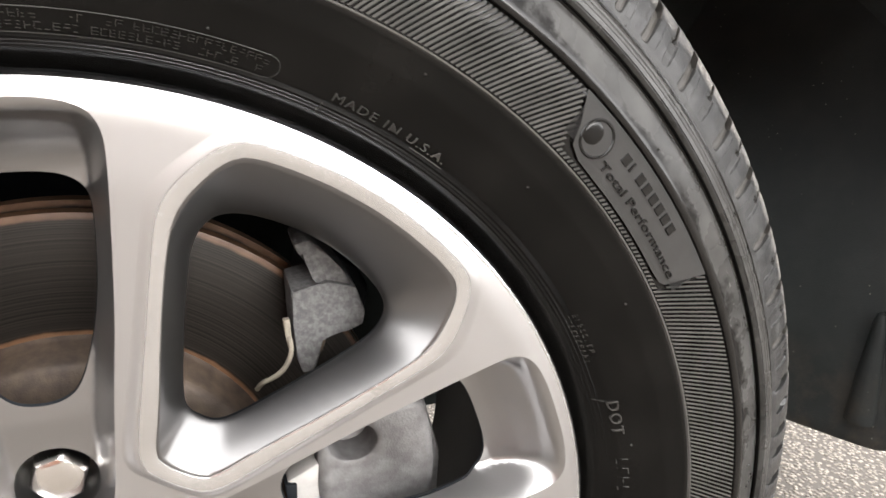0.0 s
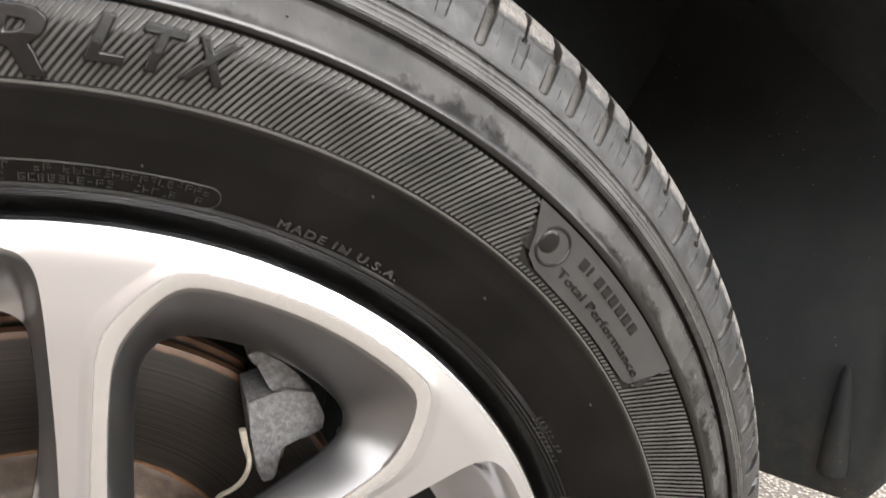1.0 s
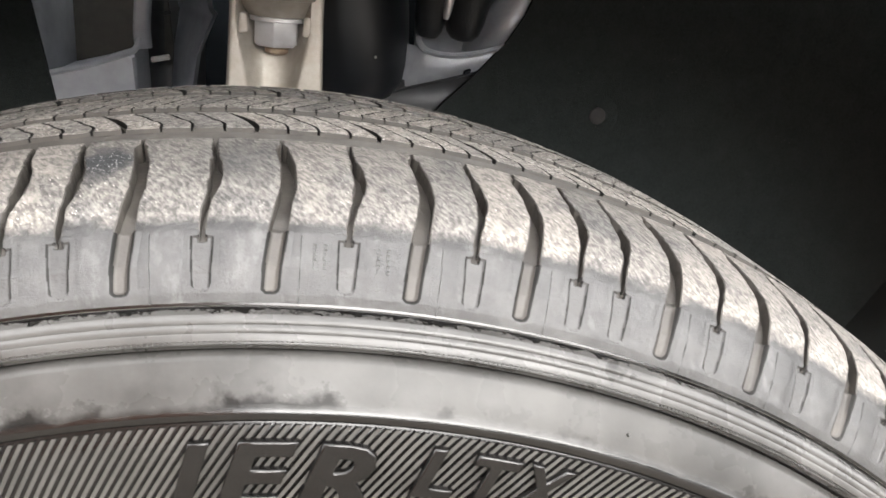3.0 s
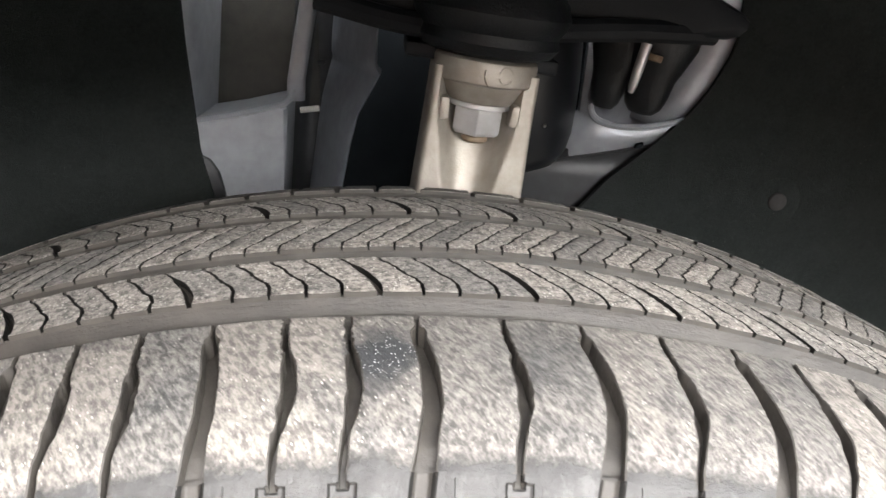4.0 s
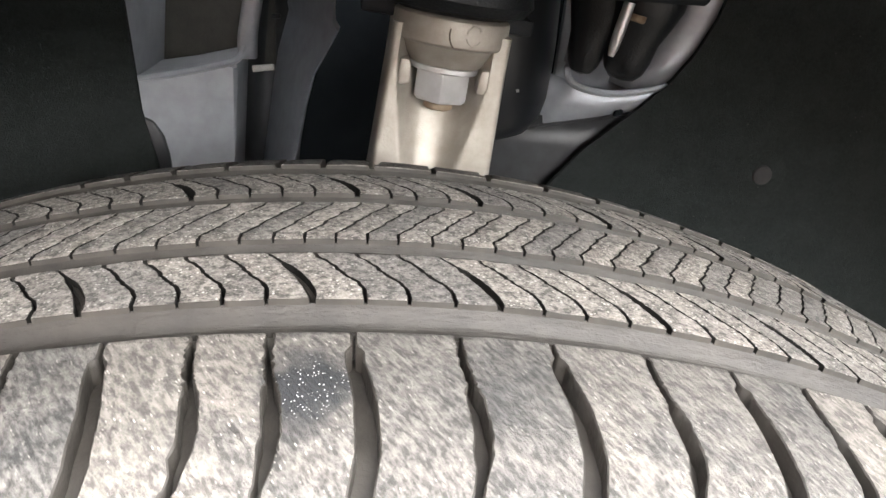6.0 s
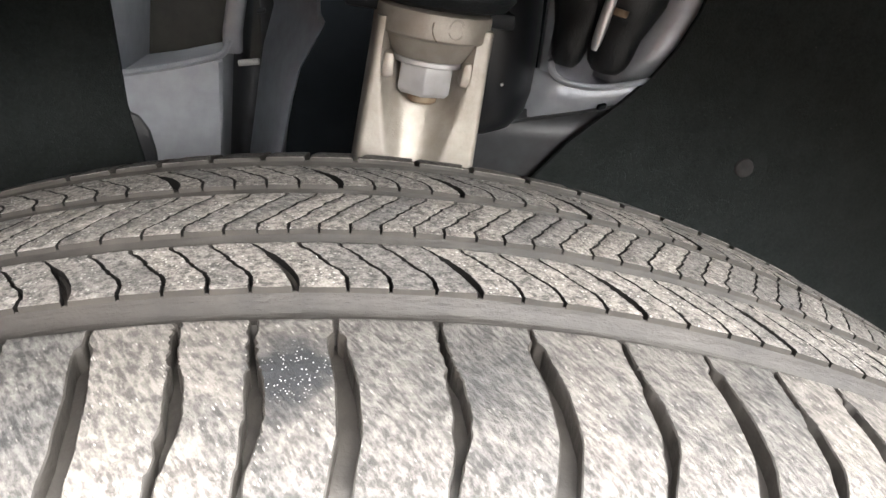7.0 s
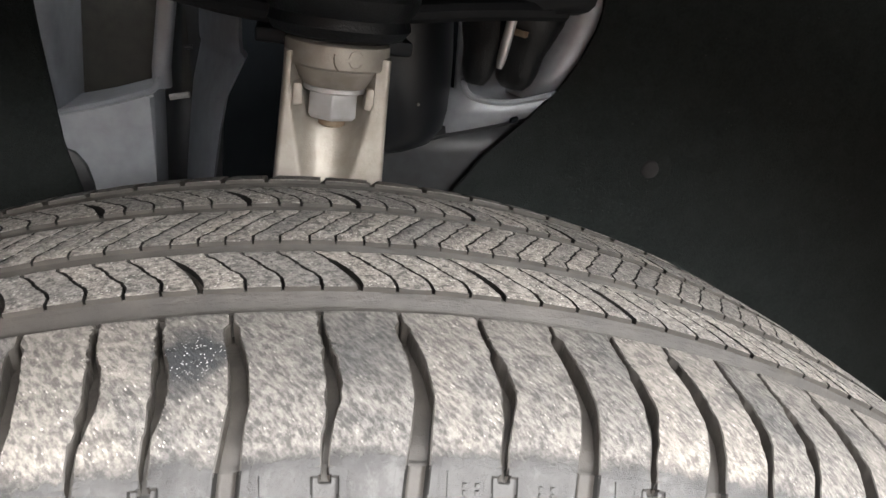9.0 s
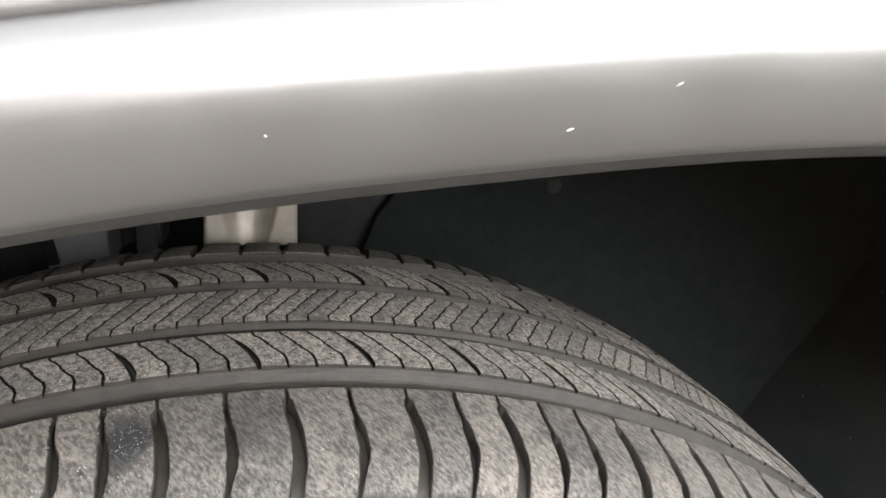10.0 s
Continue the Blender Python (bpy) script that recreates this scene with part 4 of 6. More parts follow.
def flank_slot(a, kind, wob):
    """The moulded foot of a slot on the shoulder's flank: a rounded trough with sloping walls."""
    foot, wide = (0.3364, 0.0027) if kind else (0.3370, 0.0029)
    rs = np.concatenate([[0.3347], np.arange(foot - 0.0006, 0.35035, 0.00022)])
    us = np.concatenate([[-0.0042], np.arange(-0.0037, 0.00371, 0.00025), [0.0042]])
    top = 0.3520
    v, f, mats = [], [], []
    turn = 0.0022
    for r in rs:
        y = float(np.interp(r, PROF_R[:5], PROF_Y[:5]))
        y2 = float(np.interp(r + 0.0012, PROF_R[:5], PROF_Y[:5])) - float(np.interp(r - 0.0012, PROF_R[:5], PROF_Y[:5]))
        nr, ny = Vector((y2, -0.0024)).normalized()
        mv = slot(y, kind, wob)[1]
        narrow = wide * (1.0 - (0.10 if kind else 0.22) * max(0.0, (0.348 - r) / 0.012))
        for u in us:
            px, py = abs(u) - (narrow - turn), abs(r - (foot + top) / 2) * 1.2 - ((top - foot) * 0.6 - turn)
            sd = turn - math.hypot(max(px, 0), max(py, 0)) - min(max(px, py), 0)      # how far inside the trough's outline
            q = min(1.0, max(0.0, sd / (0.0017 if kind else 0.0008)))
            hole = not kind and r > 0.3479 and abs(u) < (0.0011 if r < 0.3491 else 0.0006)
            if kind:
                full = 0.0012 + 0.0009 * min(1.0, max(0.0, (r - 0.340) / 0.009))
            else:
                full = 0.0007 * min(1.0, 0.3 + 0.7 * max(0.0, (r - foot) / 0.004))
                q = 1.0 if hole else q if r < 0.3488 else 0.0      # the recess ends in a small hole, a sipe leads on to the tread
            full = 0.0030 if hole else full
            h = 0.00005 - full * q * q * (3 - 2 * q)
            v.append(polar(r + nr * h, a + mv + math.degrees(u / r), y + ny * h))
            # walls and holes get the darkened rubber, a painted outline of shade
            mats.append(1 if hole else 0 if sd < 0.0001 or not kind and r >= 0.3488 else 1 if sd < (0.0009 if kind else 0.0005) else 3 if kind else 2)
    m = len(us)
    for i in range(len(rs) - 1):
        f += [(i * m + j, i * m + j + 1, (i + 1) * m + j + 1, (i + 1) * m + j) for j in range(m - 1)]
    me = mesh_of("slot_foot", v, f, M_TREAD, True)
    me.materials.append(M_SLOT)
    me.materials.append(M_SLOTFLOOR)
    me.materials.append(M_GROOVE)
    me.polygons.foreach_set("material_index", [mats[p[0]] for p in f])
    place("slot_foot", me, tyre)


for (a, kind), wob in zip(SLOTS, wobs):
    if NEAR[0] < a < NEAR[1] + 2:
        flank_slot(a, kind, wob)
for a, kind in SLOTS:       # fine mould seams beside the long slots, and small stamped codes
    if kind and NEAR[0] < a < NEAR[1]:
        for r0, r1 in ((0.3346, 0.3420), (0.3420, 0.3496)):
            y0, y1 = (float(np.interp(q, PROF_R[:4], PROF_Y[:4])) for q in (r0, r1))
            v = [polar(q + 0.0000, a + 1.15 + s, y + h) for q, y in ((r0, y0), (r1, y1)) for s, h in ((-0.04, 0.0002), (0.0, -0.00035), (0.04, 0.0002))]
            place("mould_seam", mesh_of("mould_seam", v, [(0, 1, 4, 3), (1, 2, 5, 4)], M_TREAD, False), tyre)
for a0, cols in ((8.35, 2), (10.95, 2)):
    for c in range(cols):
        for k in range(5):
            r0 = 0.3428 + 0.00110 * k
            y0 = float(np.interp(r0, PROF_R[:4], PROF_Y[:4]))
            w = 0.11 if (k + c) % 3 else 0.06
            v = [polar(r0 + q, a0 + 0.42 * c + s, y0 + q * 0.55 - 0.00022) for q in (0.0, 0.0006) for s in (0, w)]
            v += [polar(r0 + q - 0.0002, a0 + 0.42 * c + s, y0 + q * 0.55 + 0.0003) for q in (-0.0002, 0.0009) for s in (-0.03, w + 0.03)]
            place("stamp_bar", mesh_of("stamp_bar", v, [(0, 1, 3, 2), (0, 1, 5, 4), (2, 3, 7, 6), (0, 2, 6, 4), (1, 3, 7, 5)], M_TREAD, False), tyre)
place("tread_remainder", tidy(mesh_of("tread_remainder", rest_v, rest_f, M_TREAD, True, 40)), tyre, "further blocks of the worn tread", "stuff")


# ---- the alloy wheel ----
wheel = thing("alloy_wheel", "silver alloy wheel with bright machined window edges inside the tyre", "wheel")
wheel.scale = (1, 1.025, 1)
FACE = ([0.02, 0.06, 0.20, 0.226, 0.2345], [-0.080, -0.0862, -0.0962, -0.0966, -0.0945])


def face_y(r):
    return np.interp(r, *FACE)


def lip_y(r):
    return np.interp(r, [0.08, 0.22, 0.235], [-0.0915, -0.0978, -0.0980])


def outline(half, n, centre, cuts=2):
    """A closed outline, alike on both sides of a spoke line, from (radius, degrees); n points at even angles round its centre."""
    pts = [(r * math.sin(radians(a)), r * math.cos(radians(a))) for r, a in half]
    pts = pts + [(-x, z) for x, z in pts[-2:0:-1]]
    pts = [Vector((x, z, 0)) for x, z in pts]
    pts = smooth_line(pts, cuts, True)
    ang = np.array([math.atan2(p.x, -(p.y - centre)) % TAU for p in pts])
    rad = np.array([math.hypot(p.x, p.y - centre) for p in pts])
    order = np.argsort(ang)
    ang, rad = ang[order], rad[order]
    t = np.arange(n) * TAU / n
    q = np.interp(t, np.concatenate([ang - TAU, ang, ang + TAU]), np.tile(rad, 3))
    return np.stack([q * np.sin(t), centre - q * np.cos(t)], 1)


WA_OUT = outline([(0.0735, 0), (0.0745, 7), (0.0765, 13), (0.0845, 17.0), (0.125, 19.2), (0.17, 20.9), (0.196, 21.6), (0.206, 20.4), (0.219, 17.6), (0.2285, 15.2), (0.2308, 12), (0.2318, 5), (0.2320, 0)], 120, 0.158)
WA_IN = outline([(0.0850, 0), (0.0860, 5), (0.0885, 8.4), (0.110, 11.8), (0.140, 15.6), (0.171, 17.7), (0.190, 18.2), (0.203, 16.8), (0.2165, 14.5), (0.2205, 12), (0.2212, 5), (0.2213, 0)], 120, 0.158)
WA_HOLE = outline([(0.1025, 0), (0.1035, 4.2), (0.112, 7.0), (0.127, 9.8), (0.141, 11.8), (0.156, 13.3), (0.173, 14.5), (0.1835, 13.9), (0.190, 12.0), (0.193, 8.5), (0.1945, 4), (0.195, 0)], 120, 0.150)
b_side = [(0.0, 0.2275), (0.020, 0.2270), (0.0335, 0.2235), (0.0388, 0.2160), (0.0392, 0.204), (0.0374, 0.180), (0.0336, 0.140), (0.0296, 0.112), (0.0264, 0.085), (0.0240, 0.062),
          (0.0195, 0.046), (0.0100, 0.0395), (0.0, 0.038)]
WB_OUT = np.array([(p.x, p.y) for p in smooth_line([Vector((x, z, 0)) for x, z in b_side + [(-x, z) for x, z in b_side[-2:0:-1]]], 2, True)])
o_side = [(0.0, 0.1955), (0.0170, 0.1948), (0.0262, 0.1910), (0.0303, 0.1840), (0.0303, 0.174), (0.0285, 0.152), (0.0238, 0.128), (0.0170, 0.107), (0.0105, 0.0990), (0.0, 0.0968)]
WB_OPEN = np.array([(p.x, p.y) for p in smooth_line([Vector((x, z, 0)) for x, z in o_side + [(-x, z) for x, z in o_side[-2:0:-1]]], 2, True)])
LUG_R = 0.0590
LUG = np.array([(0.0168 * math.sin(TAU * i / 40), LUG_R + 0.0168 * math.cos(TAU * i / 40)) for i in range(40)])


def spun(pts, deg):
    c, s = math.cos(radians(deg)), math.sin(radians(deg))
    p = np.asarray(pts)
    return np.stack([p[:, 0] * c + p[:, 1] * s, -p[:, 0] * s + p[:, 1] * c], 1)


def lift(pts, ys):
    return [(float(x), float(y), float(z) + ZC) for (x, z), y in zip(pts, ys)]


A_AT = [37 + 72 * k for k in range(5)]
B_AT = [1 + 72 * k for k in range(5)]
ring = lambda r, n=200: np.array([(r * math.sin(TAU * i / n), r * math.cos(TAU * i / n)) for i in range(n)])
pts, tri = sheet_with_holes(ring(0.2325), [ring(0.030, 60)] + [spun(WA_OUT, a) for a in A_AT] + [spun(WB_OUT, a) for a in B_AT], 0.005)
place("wheel_face", tidy(mesh_of("wheel_face", lift(pts, face_y(np.hypot(*pts.T))), tri, M_WHEEL)), wheel)
lathe("rim_edge", [(float(face_y(0.2325)), 0.2325), (-0.0948, 0.2338), (-0.0938, 0.2348), (-0.0915, 0.2352), (-0.085, 0.2350), (-0.080, 0.229)], M_LIP, wheel, n=240)
# the barrel's black puts the dark inside of the wheel into its colour
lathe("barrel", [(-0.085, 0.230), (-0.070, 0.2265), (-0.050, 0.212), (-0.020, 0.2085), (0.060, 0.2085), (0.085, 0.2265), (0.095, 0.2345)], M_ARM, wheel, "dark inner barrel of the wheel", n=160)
lathe("hub_cap", [(-0.084, 0.0005), (-0.0838, 0.015), (-0.082, 0.024), (-0.0805, 0.0295), (-0.076, 0.0302), (-0.070, 0.0302)], M_WHEEL, wheel, n=64, sharp=40)

for at in A_AT:
    o, i, h = spun(WA_OUT, at), spun(WA_IN, at), spun(WA_HOLE, at)
    c = np.array([0.158 * math.sin(radians(at)), 0.158 * math.cos(radians(at))])
    R = lambda p: np.hypot(*np.asarray(p).T)
    # rounded outer bevel, fine groove, flat machined band, sharp inner edge
    steps = [(0, 0, 0.0), (0.06, 0.07, 0.0), (0.13, 0.24, 0.0), (0.20, 0.46, 0.0), (0.27, 0.68, 0.0), (0.34, 0.87, 0.0), (0.40, 0.97, 0.0), (0.44, 1, 0.0), (0.452, 1, 0.00032), (0.466, 1, 0.00032), (0.478, 1, 0.0), (0.95, 1, 0.0), (0.985, 1, 0.0002), (1.0, 1, 0.0008)]
    v, f = loft([lift(o + (i - o) * q, face_y(R(o)) * (1 - k) + lip_y(R(i)) * k + e) for q, k, e in steps])
    me = mesh_of("window_edge", v, f, M_WHEEL, True, 30)
    me.materials.append(M_LIP)              # the flat band is machined, its rounded outer edge painted
    me.polygons.foreach_set("material_index", [0 if k < 9 * len(o) else 1 for k in range(len(f))])
    place("window_edge", tidy(me), wheel, "bright machined edge of a wheel window")
    loops = []
    for t, d in [(0, 0.03)] + [(q, 0.78 * q + 0.22 * q ** 2) for q in (0.04, 0.09, 0.16, 0.25, 0.36, 0.48, 0.6, 0.72, 0.84, 0.93)] + [(0.985, 1.0), (1.0, 1.04)]:
        p = i + (h - i) * t
        loops.append(lift(p, lip_y(R(i)) * (1 - d) + -0.0752 * d))
    v, f = loft(loops)
    # darker silver stands in for shade on the window walls
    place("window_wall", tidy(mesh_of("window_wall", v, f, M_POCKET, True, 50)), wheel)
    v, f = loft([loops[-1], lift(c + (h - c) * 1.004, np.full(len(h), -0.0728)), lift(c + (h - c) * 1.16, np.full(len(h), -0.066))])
    # black hole wall: shade behind the window edge, as colour
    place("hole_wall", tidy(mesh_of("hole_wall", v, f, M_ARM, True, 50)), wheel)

pts, tri = sheet_with_holes(WB_OUT, [WB_OPEN, LUG], 0.0019)
edge = edge_distance(WB_OUT, pts)
DEEP = ([0.038, 0.046, 0.080, 0.090, 0.0968, 0.120, 0.150, 0.1955, 0.201, 0.208, 0.216, 0.2235, 0.228], [0.010, 0.0165, 0.0165, 0.0160, 0.0165, 0.0185, 0.0200, 0.0232, 0.0212, 0.0165, 0.0095, 0.0030, 0.0])
deep = np.interp(pts[:, 1], *DEEP)
wall = np.interp(pts[:, 1], [0.04, 0.09, 0.11, 0.19, 0.205, 0.225], [0.006, 0.009, 0.0085, 0.0085, 0.0085, 0.0085])
s = np.clip(edge / wall, 0, 1)
s = 0.65 * s + 0.35 * s * s * (3 - 2 * s)
b_y = face_y(np.hypot(*pts.T)) + deep * s
for at in B_AT:
    q = spun(pts, at)
    # shade of the hollow is put into its darkened silver
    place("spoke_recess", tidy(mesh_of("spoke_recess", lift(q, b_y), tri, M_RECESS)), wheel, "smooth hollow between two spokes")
    for loop, far in ((WB_OPEN, -0.026), (LUG, -0.030)):
        e = edge_distance(WB_OUT, loop)
        dp = np.interp(loop[:, 1], *DEEP)
        wl_ = np.interp(loop[:, 1], [0.04, 0.09, 0.11, 0.19], [0.006, 0.009, 0.0085, 0.0085])
        ss = np.clip(e / wl_, 0, 1)
        ss = 0.65 * ss + 0.35 * ss * ss * (3 - 2 * ss)
        y0 = face_y(np.hypot(*loop.T)) + dp * ss
        mid = loop.mean(0)
        v, f = loft([lift(spun(loop, at), y0), lift(spun(mid + (loop - mid) * 0.988, at), y0 + 0.0012), lift(spun(mid + (loop - mid) * (1.16 if far > -0.028 else 0.985), at), y0 + 0.008 if far > -0.028 else np.full(len(loop), far))])
        # black opening walls paint in the dark behind the spokes
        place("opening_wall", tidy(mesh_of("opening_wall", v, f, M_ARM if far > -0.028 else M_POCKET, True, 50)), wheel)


def lug_nut():
    """A chrome wheel nut: hexagon with a bevelled, slightly hollow top."""
    nut = thing("wheel_nut", "chromed hexagonal wheel nut with a scuffed hollow top in its recess", "nut", group="wheel nuts")
    n, v, f = 36, [], []
    hexr = lambda t, r: r * math.cos(math.pi / 6) / math.cos((t % (math.pi / 3)) - math.pi / 6)
    for d, r, six in ((0.040, 0.0120, 1), (0.0050, 0.0122, 1), (0.0026, 0.0117, 0.9), (0.0010, 0.0104, 0.5), (0.0003, 0.0086, 0.0), (0.0, 0.0050, 0.0), (-0.0002, 0.0005, 0.0)):
        for i in range(n):
            t = TAU * i / n
            q = r * (1 - six) + hexr(t, r * 1.06) * six
            v.append((q * math.sin(t), d, q * math.cos(t)))
    for k in range(6):
        f += [(k * n + i, k * n + (i + 1) % n, (k + 1) * n + (i + 1) % n, (k + 1) * n + i) for i in range(n)]
    f.append(tuple(6 * n + i for i in range(n)))
    place("hexagon", tidy(mesh_of("hexagon", v, f, M_CHROME, True, 22)), nut)
    v = [(r * math.sin(TAU * i / 40), y, r * math.cos(TAU * i / 40)) for r, y in ((0.0135, 0.036), (0.0150, 0.030), (0.0158, 0.036)) for i in range(40)]
    f = [(k * 40 + i, k * 40 + (i + 1) % 40, (k + 1) * 40 + (i + 1) % 40, (k + 1) * 40 + i) for k in range(2) for i in range(40)]
    place("washer", tidy(mesh_of("washer", v, f, M_CHROME)), nut)
    return nut


first = lug_nut()
for k, at in enumerate(B_AT):
    m = Matrix.Translation((LUG_R * math.sin(radians(at)), -0.0725, ZC + LUG_R * math.cos(radians(at)))) @ pose(0, 0, 0, 0, 17 + 13 * k, 0)
    if k:
        copy_thing(first, m)
    else:
        first.matrix_basis = m

# ---- brake ----
disc = thing("brake_disc", "dark steel brake disc with rust on its rims behind the wheel", "brake disc")
disc.location.y = -0.002
lathe("friction_ring", [(-0.0135, 0.0990), (-0.0140, 0.1000), (-0.0140, 0.1570), (-0.0132, 0.1590), (-0.0075, 0.1592), (-0.0070, 0.150), (0.004, 0.150), (0.0045, 0.1592), (0.011, 0.1592), (0.012, 0.10)],
      M_DISC, disc, n=160, sharp=40)
lathe("disc_hat", [(-0.0135, 0.0990), (-0.016, 0.0965), (-0.030, 0.0945), (-0.0335, 0.090), (-0.0340, 0.060), (-0.0340, 0.020)], M_HAT, disc, "rust-brown hat of the disc", n=120, sharp=50)

caliper = thing("brake_caliper", "grey cast-iron brake caliper with its bracket over the disc", "brake caliper")
caliper.location.y = -0.002


def cast(name, outline_, y0, y1, bevel, parent, material, label=""):
    return part(name, prism(outline_, y0, y1, bevel), material, parent, label)


cast("bracket", [(0.1064, 0.4860), (0.1189, 0.4866), (0.1228, 0.4883), (0.1364, 0.4835), (0.1402, 0.4705), (0.1388, 0.4640), (0.1310, 0.4612), (0.1210, 0.4608), (0.1183, 0.4592), (0.1162, 0.4462),
                 (0.1138, 0.4428), (0.1091, 0.4427), (0.1068, 0.4509), (0.1064, 0.4684)], -0.047, -0.020, 0.0011, caliper, M_SPECK, "rough speckled cast bracket")
cast("bracket_web", [(0.1160, 0.4480), (0.1168, 0.4560), (0.1205, 0.4575), (0.1222, 0.4530), (0.1200, 0.4470)], -0.038, -0.020, 0.001, caliper, M_HAT)
cast("bracket_neck", [(0.1171, 0.4850), (0.1192, 0.4887), (0.1172, 0.4954), (0.1113, 0.5015), (0.1090, 0.5069), (0.1168, 0.5085), (0.1251, 0.4995), (0.1304, 0.4926), (0.1367, 0.4827), (0.1345, 0.4780)], -0.044, -0.020, 0.002, caliper, M_SPECK)
cast("bracket_arm", [(0.1120, 0.470), (0.1162, 0.4880), (0.1204, 0.4930), (0.1311, 0.4930), (0.1412, 0.4825), (0.1480, 0.4705), (0.1445, 0.4560), (0.130, 0.452)], -0.022, 0.012, 0.004, caliper, M_ARM)


def caliper_body():
    """The caliper's housing with a round hollow in its outer face."""
    edge_ = [(0.1110, 0.3990), (0.1120, 0.4140), (0.1240, 0.4240), (0.1450, 0.4270), (0.1590, 0.4265), (0.1661, 0.4223), (0.1690, 0.4072), (0.1702, 0.3869), (0.1671, 0.3640), (0.1560, 0.330), (0.1266, 0.3300),
             (0.1135, 0.3600), (0.1115, 0.3698), (0.1100, 0.3843)]
    edge_ = np.array([(p.x, p.y) for p in smooth_line([Vector((x, z, 0)) for x, z in edge_], 1, True)])
    mid = edge_.mean(0)
    front = mid + (edge_ - mid) * 0.955
    hole = np.array([(0.1290 + 0.0125 * math.sin(TAU * i / 32), 0.4070 + 0.0115 * math.cos(TAU * i / 32)) for i in range(32)])
    pts_, tri_ = sheet_with_holes(front, [hole], 0.004)
    v = [(float(x), -0.0590 + 0.0016 * math.sin(90 * x + 70 * z), float(z)) for x, z in pts_]
    f = [tuple(t) for t in tri_]
    lv, lf = loft([[(float(x), -0.0590 + 0.0016 * math.sin(90 * x + 70 * z), float(z)) for x, z in front], [(float(x), -0.0560, float(z)) for x, z in mid + (edge_ - mid) * 0.99],
                   [(float(x), -0.053, float(z)) for x, z in edge_], [(float(x), -0.028, float(z)) for x, z in edge_]])
    f += [tuple(k + len(v) for k in t) for t in lf]
    v += lv
    c = hole.mean(0)
    lv, lf = loft([[(float(x), -0.0590 + 0.0016 * math.sin(90 * x + 70 * z) if q == 1 else y, float(z)) for x, z in c + (hole - c) * q] for q, y in ((1, 0), (0.96, -0.0570), (0.93, -0.0480), (0.9, -0.0400), (0.6, -0.0380), (0.1, -0.0375))], cap_end=True)
    f += [tuple(k + len(v) for k in t) for t in lf]
    v += lv
    return tidy(mesh_of("caliper_body", v, f, M_CAST, True, 40))


place("caliper_body", caliper_body(), caliper, "rough grey casting with a round hollow")
cast("caliper_bridge", [(x * 1.02, (z - ZC) * 1.02 + ZC) for x, _, z in [polar(r, a, 0) for r, a in ((0.162, 72), (0.174, 73), (0.176, 86), (0.175, 100), (0.162, 102), (0.164, 86))]],
     -0.040, 0.03, 0.004, caliper, M_CAST)
cast("pad_clip", [(0.0960, 0.3911), (0.1125, 0.3990), (0.1140, 0.3960), (0.1115, 0.3660), (0.0984, 0.3700)], -0.058, -0.046, 0.002, caliper, M_CLIP, "bright pad clip")
cast("pad_backing", [(0.0948, 0.3909), (0.1008, 0.3901), (0.1001, 0.3774), (0.0957, 0.3785)], -0.0600, -0.050, 0.001, caliper, M_ARM)
wire_pts = smooth_line([(0.1036, -0.046, 0.4708), (0.1040, -0.048, 0.4631), (0.1048, -0.050, 0.4558), (0.1012, -0.050, 0.4476), (0.0955, -0.049, 0.4428), (0.0901, -0.047, 0.4402), (0.0876, -0.042, 0.4340)], 2)
sensor = thing("pad_spring", "bent pale spring wire beside the brake caliper", "wire")
part("wire", tube(wire_pts, 0.0012, 10), M_WIRE, sensor)
part("wire_clip", prism([(0.1018, 0.4715), (0.1050, 0.4715), (0.1052, 0.4560), (0.1034, 0.4560), (0.1024, 0.4630)], -0.049, -0.045, 0.0006), M_WIRE, sensor)

# ---- suspension: the knuckle's neck with its ball joint ----
knuckle = thing("steering_knuckle", "cast aluminium knuckle neck with ball joint nut behind the tyre", "knuckle")
LEAN = Matrix.Rotation(radians(7), 4, "Y")
AX = Vector((0.0376, 0.1190, 0.7480))        # where the ball joint's axis meets the nut


def at_neck(x, y, z):
    """Neck coordinates: x across, y inward, z along the leaning neck."""
    return AX + LEAN @ Vector((x, y, z))


part("eye", turned([(0.0100, -0.0010), (0.0132, -0.0010), (0.0140, 0.0002), (0.0150, 0.0014), (0.0176, 0.0050), (0.0186, 0.0062), (0.0188, 0.0068), (0.0204, 0.0072), (0.0212, 0.0080),
                    (0.0214, 0.0092), (0.0214, 0.0156), (0.0211, 0.0166), (0.0203, 0.0172), (0.0120, 0.0176)], 56, AX, LEAN), M_ALU, knuckle, "round machined eye")
part("collar", turned([(0.0110, -0.0034), (0.0124, -0.0034), (0.0129, -0.0029), (0.0129, -0.0014), (0.0122, -0.0010)], 40, AX, LEAN), M_ZINC, knuckle, "flat zinc washer")
for arc_, r_, x_ in (((200, 330), 0.0034, 0.0062), ((30, 175), 0.0034, 0.0062), ((165, 235), 0.0058, 0.0022)):      # cast maker's marks on the eye
    line_ = []
    for k in range(10):
        t_ = radians(arc_[0] + (arc_[1] - arc_[0]) * k / 9)
        px, pz = x_ + r_ * 0.8 * math.cos(t_), 0.0126 + r_ * math.sin(t_)
        line_.append(at_neck(px, -math.sqrt(0.0214 ** 2 - px ** 2), pz))
    part("cast_mark", tube(line_, 0.00028, 6), M_HAT if arc_[0] == 165 else M_ALU, knuckle)


